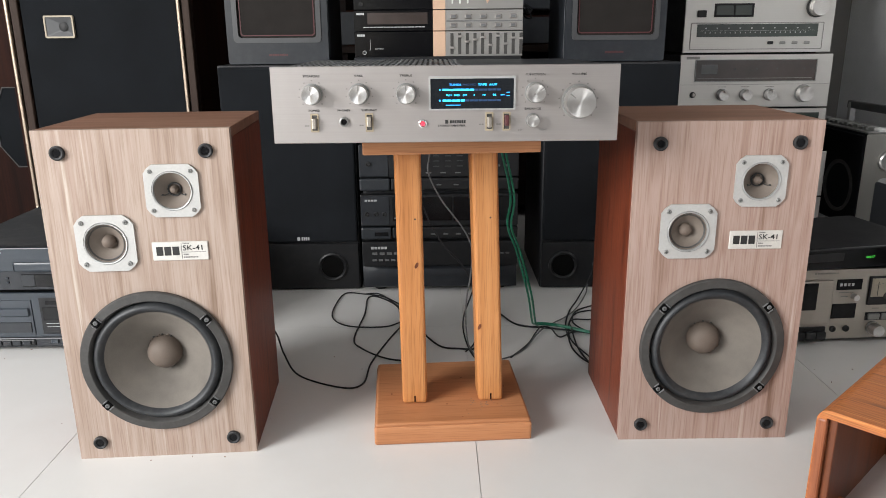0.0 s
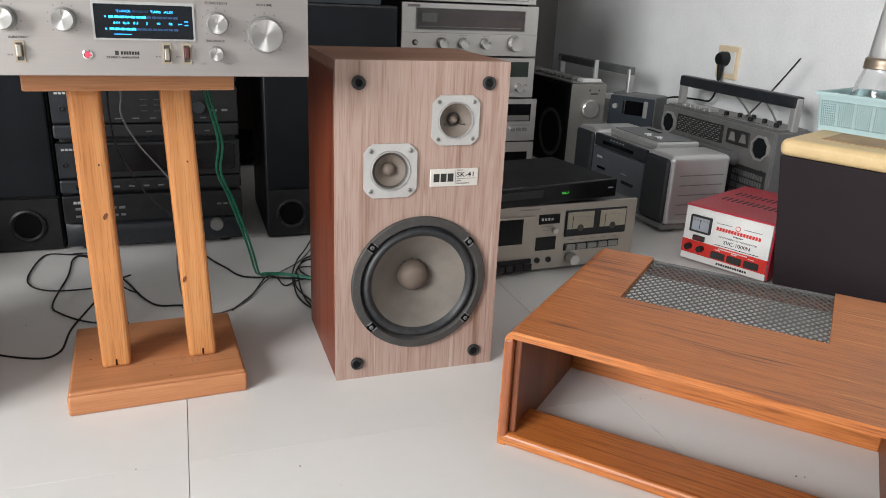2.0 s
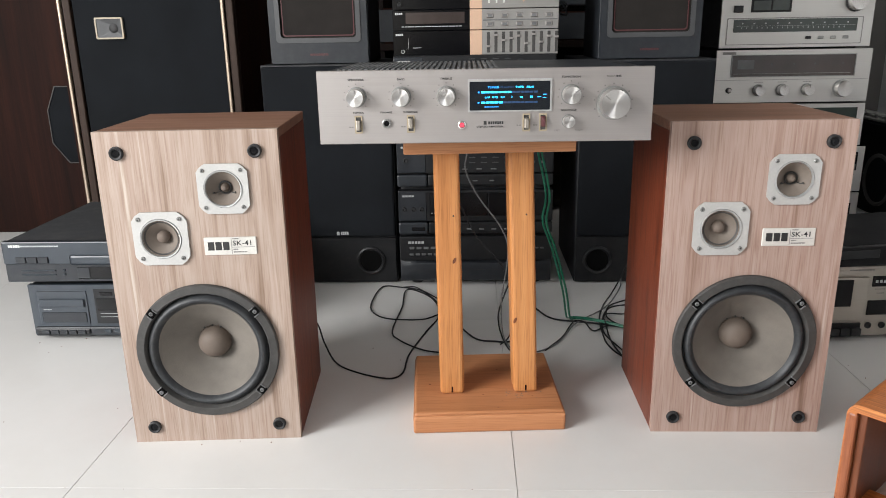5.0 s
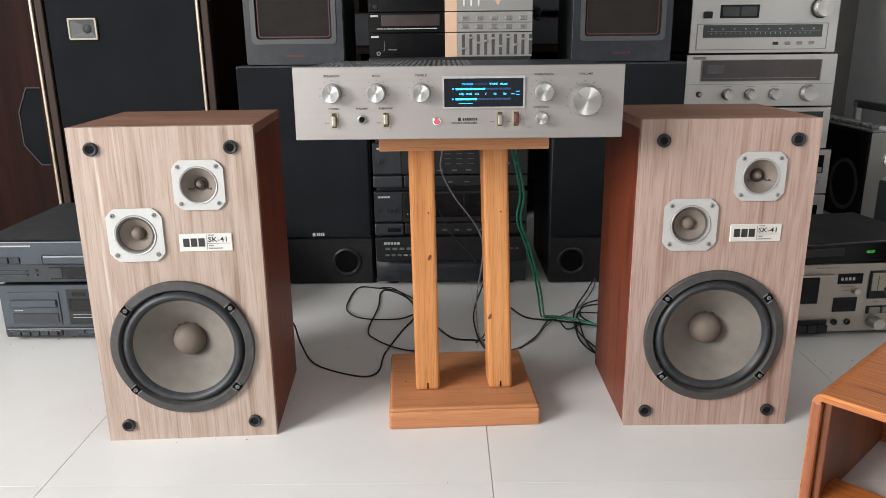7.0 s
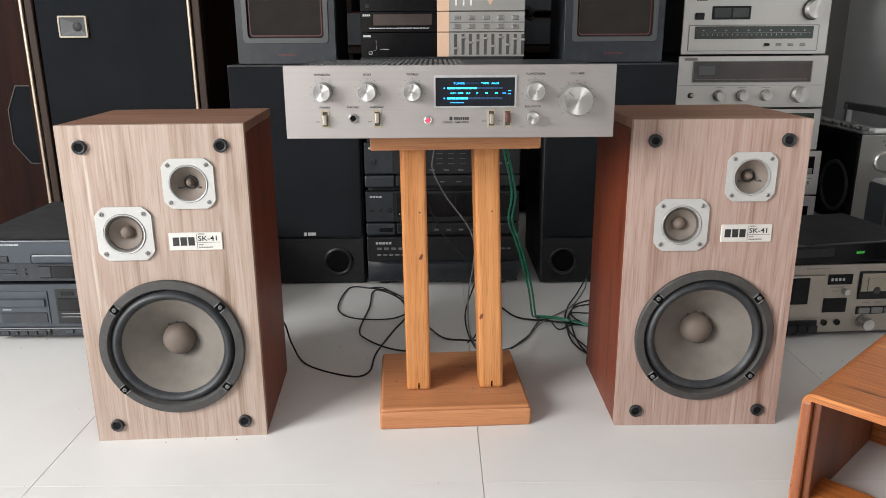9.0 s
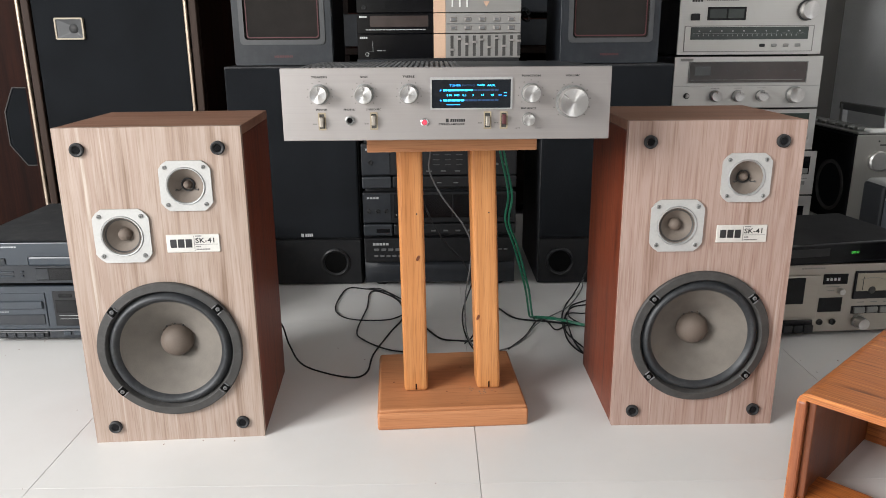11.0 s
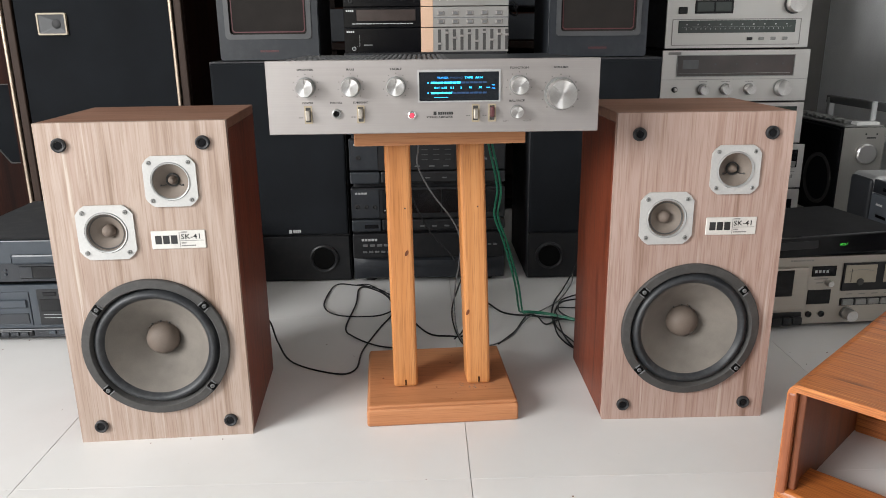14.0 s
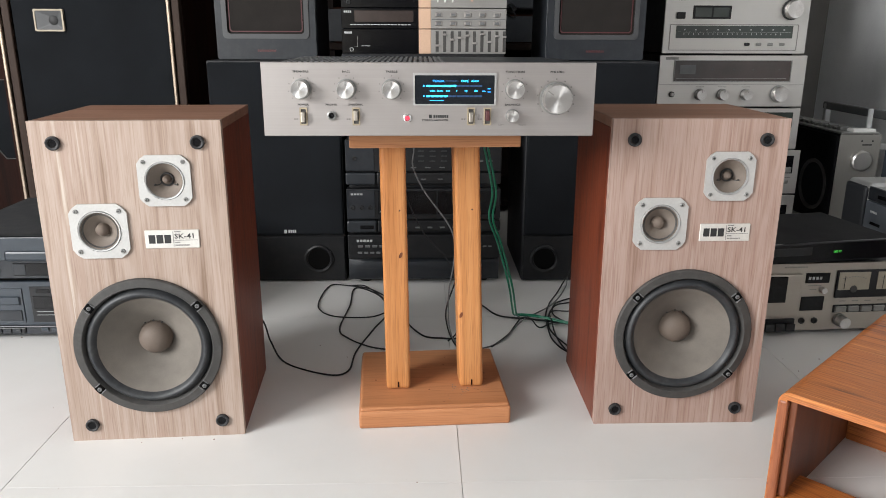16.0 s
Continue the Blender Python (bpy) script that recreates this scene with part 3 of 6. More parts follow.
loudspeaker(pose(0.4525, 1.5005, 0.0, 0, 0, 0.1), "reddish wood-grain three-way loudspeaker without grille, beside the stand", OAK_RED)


# ---- stand ----
def stand():
    s = thing("speaker_stand", pose(0.069, 1.497, 0, 0, 0, 3.2), "orange varnished pine stand with two square posts under the amplifier", "stand")
    part("base", box(-0.121, 0.121, 0, 0.222, 0, 0.0300, 0.004, 3), PINE_X, s, "thick pine base board")
    part("base_step", box(-0.1195, 0.1195, 0.0020, 0.2200, 0.0280, 0.036, 0.0045, 4), PINE_X, s, "stepped upper edge of the base board")
    part("top_plate", box(-0.123, 0.123, 0.0, 0.215, 0.446, 0.4735, 0.002, 2), PINE_X, s, "pine top board")
    rng = random.Random(5)
    for k in range(14):
        x, y, q = rng.uniform(-0.10, 0.10), rng.uniform(0.012, 0.20), rng.uniform(0.0008, 0.0020)
        part("dent", lathe([(q, 0.0359), (q * 0.8, 0.0363), (0, 0.0362)], (x, y, 0), 8, "z"), TEAK_END, s)
    for k in range(22):
        x, y, q = 0.045 + rng.gauss(0, 0.016), 0.055 + rng.gauss(0, 0.010), rng.uniform(0.0005, 0.0015)
        part("dust_fleck", lathe([(q, 0.0359), (q * 0.9, 0.03625), (0, 0.0363)], (x, y, 0), 7, "z"), GREY, s)
    for xb, xt in ((-0.0590, -0.0635), (0.0625, 0.0495)):
        bm = box(-0.0176, 0.0222, 0.062, 0.112, 0.036, 0.446, 0.006, 3)
        for v in bm.verts:
            t = (v.co.z - 0.036) / 0.41
            v.co.x += xb + (xt - xb) * t
        p = part("post", bm, PINE, s, "square pine post with knots")
        kz = 0.268 if xb < 0 else 0.165
        kx = xb + (xt - xb) * (kz - 0.036) / 0.41 + (0.011 if xb < 0 else -0.0125)
        knot = lathe([(0.0030, 0.0618), (0.0030, 0.0613), (0.0012, 0.0614), (0.0, 0.0616)], (0, 0, 0), 14)
        bmesh.ops.scale(knot, vec=(0.8, 1, 1.7), verts=knot.verts[:])
        bmesh.ops.rotate(knot, cent=(0, 0, 0), matrix=Matrix.Rotation(0.4, 3, "Y"), verts=knot.verts[:])
        bmesh.ops.translate(knot, vec=(kx, 0, kz), verts=knot.verts[:])
        part("knot", knot, TEAK_END, p)
        part("crack", box(xb + 0.001, xb + 0.0032, 0.0614, 0.063, 0.040, 0.050), DARKWOOD, p)
        part("nail", lathe([(0.0013, 0.062), (0.0013, 0.0613)], (xt + 0.012, 0, 0.34), 10), INK, p)
    return s


stand()


# ---- amplifier ----
def amplifier():
    W, H, D = 0.431, 0.094, 0.262
    a = thing("stereo_amplifier", pose(0.0595, 1.416, 0.4735, 0, 0, 0.2), "silver brushed-aluminium stereo amplifier with blue display on the pine stand", "amplifier")
    h = W / 2
    f = part("front_panel", box(-h, h, 0, 0.007, 0, H, 0.0008, 1), ALU, a, "brushed aluminium front panel")
    part("chassis", box(-h + 0.006, h - 0.006, 0.007, D, 0.006, H - 0.007, 0.001, 1), SATIN, a, "black painted steel cover")
    cover = part("top_cover", box(-h + 0.005, h - 0.005, 0.007, D, H - 0.0065, H - 0.0025, 0.001, 1), SATIN, a, "black vented steel cover")
    bm = bmesh.new()
    for k in range(30):
        x = -h + 0.022 + k * 0.0072
        for y0, y1 in ((0.03, 0.128), (0.138, 0.24)):
            add_box(bm, x, x + 0.0038, y0, y1, H - 0.0025, H + 0.0002)
    tagged(part("vent_ribs", bm, GREY, cover), kind="stuff")
    part("raised_plate", box(0.012, h - 0.03, 0.02, D - 0.012, H - 0.0025, H - 0.0006, 0.0006, 1), CHARCOAL, cover)
    # display
    d0, d1, z0, z1 = -0.019, 0.084, 0.0415, 0.078
    part("display_bezel", frame_of(rounded(d0 - 0.0022, d1 + 0.0022, z0 - 0.0018, z1 + 0.0030, 0.001), rounded(d0, d1, z0, z1, 0.001), -0.0022, 0.0), SILVER, f)
    w = part("display_window", box(d0, d1, -0.0008, 0.0, z0, z1), DISPLAY, f, "dark display window with blue glowing segments")
    for txt, x, mt in (("TUNER", 0.0115, BLUEGLOW), ("PHONO", 0.029, DIMBLUE), ("TAPE", 0.045, CYANGLOW), ("AUX", 0.0585, CYANGLOW)):
        lettering(txt, 0.0036, x, -0.0012, 0.0705, mt, w, wide=1.3)
    for z, n in ((0.0645, 7), (0.0515, 5)):
        marks([(-0.004 + k * 0.0056, 0.0008 + k * 0.0056, z - 0.0012, z + 0.0012) for k in range(n)], -0.0009, CYANGLOW, w, "level_bar")
        marks([(-0.004 + k * 0.0056, 0.0008 + k * 0.0056, z - 0.0012, z + 0.0012) for k in range(n, 13)], -0.0009, DIMBLUE, w, "unlit_bar")
    for txt, x in (("0.01", 0.004), ("0.05", 0.0135), ("0.3", 0.0235), ("2", 0.035), ("10", 0.047), ("50", 0.060)):
        lettering(txt, 0.0035, x, -0.0012, 0.058, CYANGLOW, w, wide=1.2)
    marks([(0.068, 0.0725, 0.0575, 0.0585), (-0.0085, -0.0065, 0.0635, 0.0655), (-0.0085, -0.0065, 0.0505, 0.0525), (0.0, 0.018, 0.0455, 0.0463), (0.075, 0.079, 0.0605, 0.0615), (0.075, 0.079, 0.0565, 0.0575)], -0.0009, BLUEGLOW, w)
    # knobs
    for x, txt in ((-0.165, "SPEAKERS"), (-0.107, "BASS"), (-0.049, "TREBLE"), (0.1105, "FUNCTION")):
        knob(f, x, 0.0605, 0.0116, 0.017, skirt=DARKSILVER, angle=0.0 if x < 0.1 else 0.9)
        ticks(f, x, 0.0605, 0.0165, 0, 9, 0.0014)
        lettering(txt, 0.0037, x, -0.0003, 0.0822, INK, f, wide=1.3)
    knob(f, 0.1645, 0.0490, 0.0192, 0.021, skirt=DARKSILVER, angle=-0.9)
    ticks(f, 0.1645, 0.0490, 0.0242, 0, 11, 0.0018)
    lettering("VOLUME", 0.0037, 0.1645, -0.0003, 0.0822, INK, f, wide=1.3)
    knob(f, 0.108, 0.0265, 0.0078, 0.013, skirt=DARKSILVER)
    lettering("BALANCE", 0.0036, 0.108, -0.0003, 0.0405, INK, f, wide=1.3)
    lettering("LEFT", 0.0030, 0.094, -0.0003, 0.0145, GREYINK, f, wide=1.2)
    lettering("RIGHT", 0.0030, 0.122, -0.0003, 0.0145, GREYINK, f, wide=1.2)
    for x, txt in ((-0.1635, "POWER"), (-0.0955, "SUBSONIC"), (0.054, "LOUDNESS"), (0.0755, "TAPE 2")):
        dark = x > 0.07
        sl = part("switch_slot", frame_of(rounded(x - 0.0050, x + 0.0050, 0.0140, 0.0370, 0.0008), rounded(x - 0.0033, x + 0.0033, 0.0160, 0.0350, 0.0005), -0.0016, 0.001), IVORY, f, "tarnished ivory switch surround")
        part("switch_gap", box(x - 0.0033, x + 0.0033, -0.0004, 0.0006, 0.0160, 0.0350), GASKET, sl)
        low = 0.0205 if txt in ("SUBSONIC", "TAPE 2") else 0.0185
        bm = box(x - 0.0027, x + 0.0027, -0.0085, 0.0, low, low + 0.0130, 0.0012, 2)
        part("switch_lever", bm, MAROON if dark else ALU_WARM, sl, "dark red lever" if dark else "bright metal lever")
        lettering(txt, 0.0034, x, -0.0003, 0.0405, INK, f, wide=1.2)
        marks(word(x - 0.0125, x - 0.0065, 0.022, 0.0016, 2), 0, GREYINK, f)
    j = part("headphone_jack", lathe([(0.006, 0), (0.006, -0.003), (0.0045, -0.0036), (0.0036, -0.002), (0.0034, 0.0), (0.0, 0.0)], (-0.127, 0, 0.0265), 24), DARKSILVER, f, smooth=True)
    part("jack_hole", lathe([(0.0034, -0.0012), (0, -0.0011)], (-0.127, 0, 0.0265), 16), BLACK_GLOSS, j)
    lettering("PHONES", 0.0034, -0.127, -0.0003, 0.0405, INK, f, wide=1.2)
    l = part("power_lamp", lathe([(0.0052, 0), (0.0052, -0.0024), (0.004, -0.003), (0.0036, -0.002)], (-0.029, 0, 0.0235), 24), CHROME, f, smooth=True)
    part("lens", lathe([(0.0036, -0.001), (0.002, -0.0034), (0, -0.0038)], (-0.029, 0, 0.0235), 20), REDGLOW, l, smooth=True)
    marks(word(0.005, 0.025, 0.0255, 0.0036, 7) + [(-0.001, 0.0028, 0.0232, 0.0278)], 0, INK, f)
    lettering("STEREO AMPLIFIER", 0.0032, 0.007, -0.0003, 0.0205, INK, f, wide=1.3)
    return a


amplifier()


# ---- generic pieces of hi-fi fronts ----
def cabinet(parent, w, h, d, material, z0=0.0, name="case", bevel=0.002, y0=0.006):
    return part(name, box(-w / 2 + 0.003, w / 2 - 0.003, y0, d, z0, z0 + h, bevel, 1), material, parent)


def panel(parent, x0, x1, z0, z1, material, depth=0.006, y=0.0, name="front_panel", bevel=0.0008, label=""):
    return part(name, box(x0, x1, y, y + depth, z0, z1, bevel, 1), material, parent, label)


def inset(parent, x0, x1, z0, z1, material, y=0.0, proud=0.0015, name="window", bevel=0.0006):
    return part(name, box(x0, x1, y - proud, y + 0.001, z0, z1, bevel, 1), material, parent)


def buttons(parent, x0, x1, z0, z1, n, material, y=0.0, gap=0.15, depth=0.004, name="button"):
    w = (x1 - x0) / n
    first = None
    for k in range(n):
        if first is None:
            first = part(name, box(-w * (1 - gap) / 2, w * (1 - gap) / 2, -depth, 0.001, 0, z1 - z0, min(0.001, w * 0.12), 1), material, parent)
            ob = first
        else:
            ob = new(name, first.data)
            ob.parent = parent
        ob.location = (x0 + w * (k + 0.5), y, z0)


def jack(parent, x, z, r, y=0.0):
    return part("jack", lathe([(r, y), (r, y - 0.003), (r * 0.7, y - 0.0035), (r * 0.55, y - 0.001), (0, y - 0.0008)], (x, 0, z), 20), RUBBER, parent, smooth=True)


# ---- floor-standing black loudspeakers behind ----
def tower_speaker(m, side, label):
    W, D, H = 0.311, 0.34, 0.541
    s = thing("floor_speaker", m, label, "loudspeaker", "black floor speakers")
    part("cabinet", box(-W / 2, W / 2, 0.012, D, 0, H, 0.003, 2), SATIN, s, "satin black cabinet")
    g = part("grille", box(-W / 2 + 0.003, W / 2 - 0.003, 0.0, 0.013, 0.122, H - 0.004, 0.005, 2), CLOTH, s, "black cloth grille")
    part("plinth_panel", box(-W / 2 + 0.002, W / 2 - 0.002, 0.002, 0.013, 0.003, 0.118, 0.002, 1), BLACK, s, "plain black lower panel")
    px = 0.088 if side > 0 else -0.1
    p = part("bass_port", lathe([(0.036, 0.002), (0.036, -0.003), (0.032, -0.005), (0.028, -0.002), (0.026, 0.01), (0.024, 0.0135)], (px, 0, 0.060), 40, close=False), BLACK, s, "round black bass port", True)
    # Flat near-black disc painted as the darkness inside the port.
    part("port_hole_shade", lathe([(0.027, -0.0005), (0.0, -0.0003)], (px, 0, 0.060), 28), DEEP, p)
    if side > 0:
        marks(word(0.016, 0.036, 0.132, 0.008, 4), 0.0, PALEINK, g)
        marks([(0.006, 0.0125, 0.127, 0.136)], 0.0, PALEINK, g)
    return s


tower_speaker(pose(-0.298, 2.222, 0), 1, "satin black floor-standing speaker with cloth grille and port")
tower_speaker(pose(0.4545, 2.215, 0), -1, "satin black floor-standing speaker beside the mini system tower")


def box_speaker(m, label):
    W, D, H = 0.235, 0.24, 0.40
    s = thing("bookshelf_speaker", m, label, "loudspeaker", "framed speakers on top")
    part("cabinet", box(-W / 2, W / 2, 0.01, D, 0, H, 0.004, 2), CHARCOAL, s, "dark grey cabinet")
    f = part("front_frame", frame_of(rounded(-W / 2 + 0.002, W / 2 - 0.002, 0.002, H - 0.002, 0.006), rounded(-0.097, 0.097, 0.052, H - 0.02, 0.008), 0.0, 0.012), CHARCOAL, s, "moulded dark grey front frame")
    part("bevel_ring", frame_of(rounded(-0.1, 0.1, 0.049, H - 0.017, 0.010), rounded(-0.089, 0.089, 0.060, H - 0.028, 0.008), -0.0025, 0.001), RINGGREY, f)
    g = part("grille", prism(rounded(-0.0965, 0.0965, 0.0525, H - 0.0205, 0.008), 0.004, 0.011), CLOTH_BROWN, s, "brown-black cloth grille with maroon border")
    part("border_line", frame_of(rounded(-0.085, 0.085, 0.064, H - 0.032, 0.007), rounded(-0.0825, 0.0825, 0.0665, H - 0.0345, 0.006), 0.003, 0.005), MAROON, g)
    marks(word(-0.022, 0.022, 0.022, 0.005, 11), 0.0, MAROON, f)
    return s


box_speaker(pose(-0.313, 2.25, 0.541), "dark grey framed speaker with cloth grille atop the floor speaker")
box_speaker(pose(0.460, 2.25, 0.541), "dark grey framed speaker with maroon border on floor speaker")


# ---- mini system tower ----
def mini_tower():
    W, D = 0.374, 0.30
    m = pose(0.0525, 2.2, 0)
    s = thing("mini_hifi_system", m, "stacked black mini hi-fi system with three decks behind the stand", "stereo system")
    h = W / 2
    part("case", box(-h + 0.006, h - 0.006, 0.02, D, 0.012, 0.556, 0.003, 1), SATIN, s)
    # base unit with a bowed lip
    base = part("changer_unit", box(-h, h, 0.0, 0.03, 0.066, 0.128, 0.003, 2), BLACK, s, "black disc changer front")
    bm = bmesh.new()
    n = 16
    rows = []
    for z, bulge in ((0.010, 0.0), (0.016, 0.012), (0.045, 0.02), (0.060, 0.016), (0.066, 0.004)):
        rows.append([bm.verts.new((-h + W * k / n, 0.012 - bulge * (1 - (2 * k / n - 1) ** 4), z)) for k in range(n + 1)])
    for a, b in zip(rows, rows[1:]):
        for k in range(n):
            bm.faces.new((a[k], a[k + 1], b[k + 1], b[k]))
    part("tray_lip", bm, CHARCOAL, base, "bowed dark grey disc tray", True)
    marks([(-h + 0.02, h - 0.02, 0.0445, 0.0452)], -0.009, INK, base)
    knob(base, 0.128, 0.052, 0.0145, 0.014, DARKSILVER, y=-0.004, pointer=False, name="jog_dial")
    buttons(base, -0.165, -0.06, 0.096, 0.102, 6, GREY, 0.0, 0.3, 0.002)
    buttons(base, -0.165, -0.06, 0.080, 0.085, 7, GREY, 0.0, 0.3, 0.002)
    buttons(base, 0.13, 0.17, 0.096, 0.100, 3, GREY, 0.0, 0.3, 0.002)
    marks(word(-0.165, -0.125, 0.113, 0.006, 5), 0.0, PALEINK, base)
    # tape deck and amplifier units
    for z0, kind in ((0.135, 0), (0.253, 1), (0.371, 2), (0.468, 2)):
        top = z0 + (0.108 if kind < 2 else 0.090)
        u = part("unit_front", box(-h, h, 0.0, 0.03, z0 + 0.031, top, 0.003, 2), BLACK, s, "black unit front with small buttons")
        part("grey_strip", box(-h, -0.115, -0.004, 0.02, z0, z0 + 0.029, 0.004, 2), STRIP, u)
        part("dark_strip", box(-0.113, h, -0.002, 0.02, z0 + 0.001, z0 + 0.029, 0.004, 2), BLACK, u)
        part("side_block", box(-h + 0.002, -0.118, -0.002, 0.004, z0 + 0.034, top - 0.003, 0.001, 1), CHARCOAL, u)
        marks(word(-0.176, -0.146, top - 0.013, 0.0045, 4), -0.002, PALEINK, u, "maker_mark")
        if kind == 0:
            for x in (-0.172, -0.15, -0.13):
                jack(u, x, z0 + 0.062, 0.0055, -0.002)
            inset(u, -0.11, 0.03, z0 + 0.045, top - 0.006, BLACK_GLOSS, 0.0, 0.002, "cassette_door")
            inset(u, 0.034, 0.175, z0 + 0.045, top - 0.006, BLACK_GLOSS, 0.0, 0.002, "cassette_door")
            inset(u, -0.155, -0.122, z0 + 0.008, z0 + 0.018, BLACK_GLOSS, -0.004, 0.0005, "slot")
            buttons(u, -0.09, 0.09, z0 + 0.010, z0 + 0.014, 6, GREY, -0.002, 0.6, 0.002)
            for x in (-0.105, -0.098):
                part("lamp", lathe([(0.0018, 0), (0, -0.002)], (x, -0.002, z0 + 0.052), 8), PALEINK, u)
        else:
            jack(u, -0.165, z0 + 0.064, 0.006, -0.002)
            for k in range(3):
                z = z0 + 0.056 + 0.012 * k
                buttons(u, -0.02, 0.09, z, z + 0.0022, 4, RINGGREY, 0.0, 0.45, 0.002)
            buttons(u, -0.11, 0.13, z0 + 0.040, z0 + 0.043, 7, GREY, 0.0, 0.6, 0.0012)
            buttons(u, 0.125, 0.17, z0 + 0.055, z0 + 0.060, 2, GREY, 0.0, 0.4, 0.002)
            knob(u, 0.105, z0 + 0.066, 0.014, 0.012, CHARCOAL, pointer=False)
            buttons(u, -0.02, 0.14, z0 + 0.012, z0 + 0.015, 4, GREY, -0.002, 0.7, 0.002)
    feet(s, W, D, 0.013)
    return s


mini_tower()


# ---- black and silver separates on top of the tower ----
def two_tone_unit(z, h, style, label):
    W, D = 0.379, 0.26
    s = thing("stereo_component", pose(0.055, 2.222, z), label, "stereo component", "two-tone component stack")
    cabinet(s, W, h - 0.001, D, SATIN, 0.0)
    hw = W / 2
    b = panel(s, -hw, -hw + 0.177, 0.0005, h - 0.001, BLACK_GLOSS, name="black_panel")
    panel(s, -hw + 0.177, -hw + 0.205, 0.0005, h - 0.001, PEACH, name="peach_strip", label="peach coloured end strip")
    f = panel(s, -hw + 0.205, hw, 0.0005, h - 0.001, ALU_SHADE, name="silver_panel")
    marks(word(-hw + 0.006, -hw + 0.024, h - 0.0085, 0.0045, 4), 0.0, PALEINK, b, "maker_mark")
    x0 = -hw + 0.207
    if style == "equaliser":
        for k in range(10):
            x = x0 + 0.006 + k * 0.0173
            sl = part("slider_slot", box(x + 0.0030, x + 0.0100, -0.0006, 0.001, 0.005, h - 0.005), GASKET, f)
            part("slider", box(x + 0.002, x + 0.011, -0.006, 0.0, h * (0.3 + 0.45 * abs(math.sin(k * 1.3))), h * (0.3 + 0.45 * abs(math.sin(k * 1.3))) + 0.005, 0.0008, 1), ALU, sl)
        marks([(-hw + 0.035, -hw + 0.0355, 0.016, 0.04), (-hw + 0.0285, -hw + 0.035, 0.0155, 0.016)] + word(-hw + 0.045, -hw + 0.065, 0.018, 0.0015, 8), 0.0, PALEINK, b)
        jack(b, -hw + 0.022, 0.010, 0.004)
        part("ring", lathe([(0.0045, -0.003), (0.0045, -0.0042), (0.0035, -0.0042), (0.0035, -0.003)], (-hw + 0.022, 0, 0.010), 20, close=False), PALEINK, b)
    elif style == "preset":
        for row in (0.007, 0.026):
            for k in range(5):
                x = x0 + 0.008 + k * 0.0335
                k1 = part("preset_key", box(x, x + 0.016, -0.003, 0.001, row, row + 0.010, 0.0015, 1), ALU, f)
                part("key_face", box(x + 0.003, x + 0.013, -0.0036, -0.003, row + 0.002, row + 0.008), GREY, k1)
        inset(f, x0, hw - 0.002, 0.0195, 0.0225, GREY, 0.0, 0.0004, "groove")
        marks(word(-hw + 0.02, -hw + 0.16, 0.009, 0.002, 18), 0.0, PALEINK, b)
        inset(b, -hw + 0.03, -hw + 0.165, 0.015, h - 0.006, DIAL, 0.0, 0.0006)
    else:
        for k in range(3):
            inset(f, x0 + 0.012 + k * 0.017, x0 + 0.016 + k * 0.017, 0.012, 0.03, WHITE, 0.0, 0.002, "lever")
        prism_pts = [(x0 + 0.085, 0.024), (x0 + 0.099, 0.024), (x0 + 0.092, 0.012)]
        part("arrow_key", prism(prism_pts, -0.002, 0.001), PEACH, f)
        buttons(f, x0 + 0.02, hw - 0.01, 0.045, 0.055, 6, ALU, 0.0, 0.3)
        jack(b, -hw + 0.017, 0.012, 0.005)
        inset(b, -hw + 0.02, -hw + 0.165, 0.035, h - 0.012, DIAL, 0.0, 0.0006)
    return s


two_tone_unit(0.557, 0.056, "equaliser", "black and silver graphic equaliser with ten sliders")
two_tone_unit(0.613, 0.046, "preset", "black and silver tuner with ten preset keys")
two_tone_unit(0.659, 0.095, "deck", "black and silver cassette deck on the tuner")


# ---- tall speaker and dark cabinet ----
def tall_speaker():
    s = thing("tall_loudspeaker", pose(-0.835, 2.5, 0), "tall dark wooden loudspeaker with black cloth front and brass trims", "loudspeaker")
    part("cabinet", box(-0.245, 0.252, 0.02, 0.42, 0, 1.25, 0.004, 2), DARKWOOD, s, "dark stained wooden cabinet")
    g = part("grille", box(-0.187, 0.216, 0.002, 0.022, 0.05, 1.22, 0.004, 2), CLOTH, s, "black cloth front")
    for x in (-0.216, 0.2235):
        part("brass_trim", box(x - 0.0045, x + 0.0045, -0.014, 0.02, 0.0, 1.25, 0.003, 2), GOLD, s, "thin brass edge trim")
        part("trim_board", box(x + 0.0062, x + 0.027, -0.006, 0.02, 0.0, 1.25, 0.002, 1), TRIMBOARD, s)
    z, x = 0.632, -0.09
    hn = part("horn_tweeter", frame_of(rounded(x - 0.038, x + 0.038, z - 0.027, z + 0.029, 0.004), rounded(x - 0.034, x + 0.034, z - 0.023, z + 0.025, 0.003), -0.006, 0.002), IVORY, s, "small horn tweeter with ivory rim")
    bm = bmesh.new()
    o, i = rounded(x - 0.034, x + 0.034, z - 0.023, z + 0.025, 0.003), rounded(x + 0.002, x + 0.018, z - 0.008, z + 0.010, 0.003)
    a, b = [bm.verts.new((u, -0.004, v)) for u, v in o], [bm.verts.new((u, 0.001, v)) for u, v in i]
    for k in range(len(o)):
        bm.faces.new((a[k], a[(k + 1) % len(o)], b[(k + 1) % len(o)], b[k]))
    part("horn_flare", bm, RINGGREY, hn)
    part("throat", lathe([(0.012, -0.001), (0.007, -0.003), (0, -0.0035)], (x + 0.010, 0, z + 0.001), 20), RUBBER, hn, smooth=True)
    return s


tall_speaker()


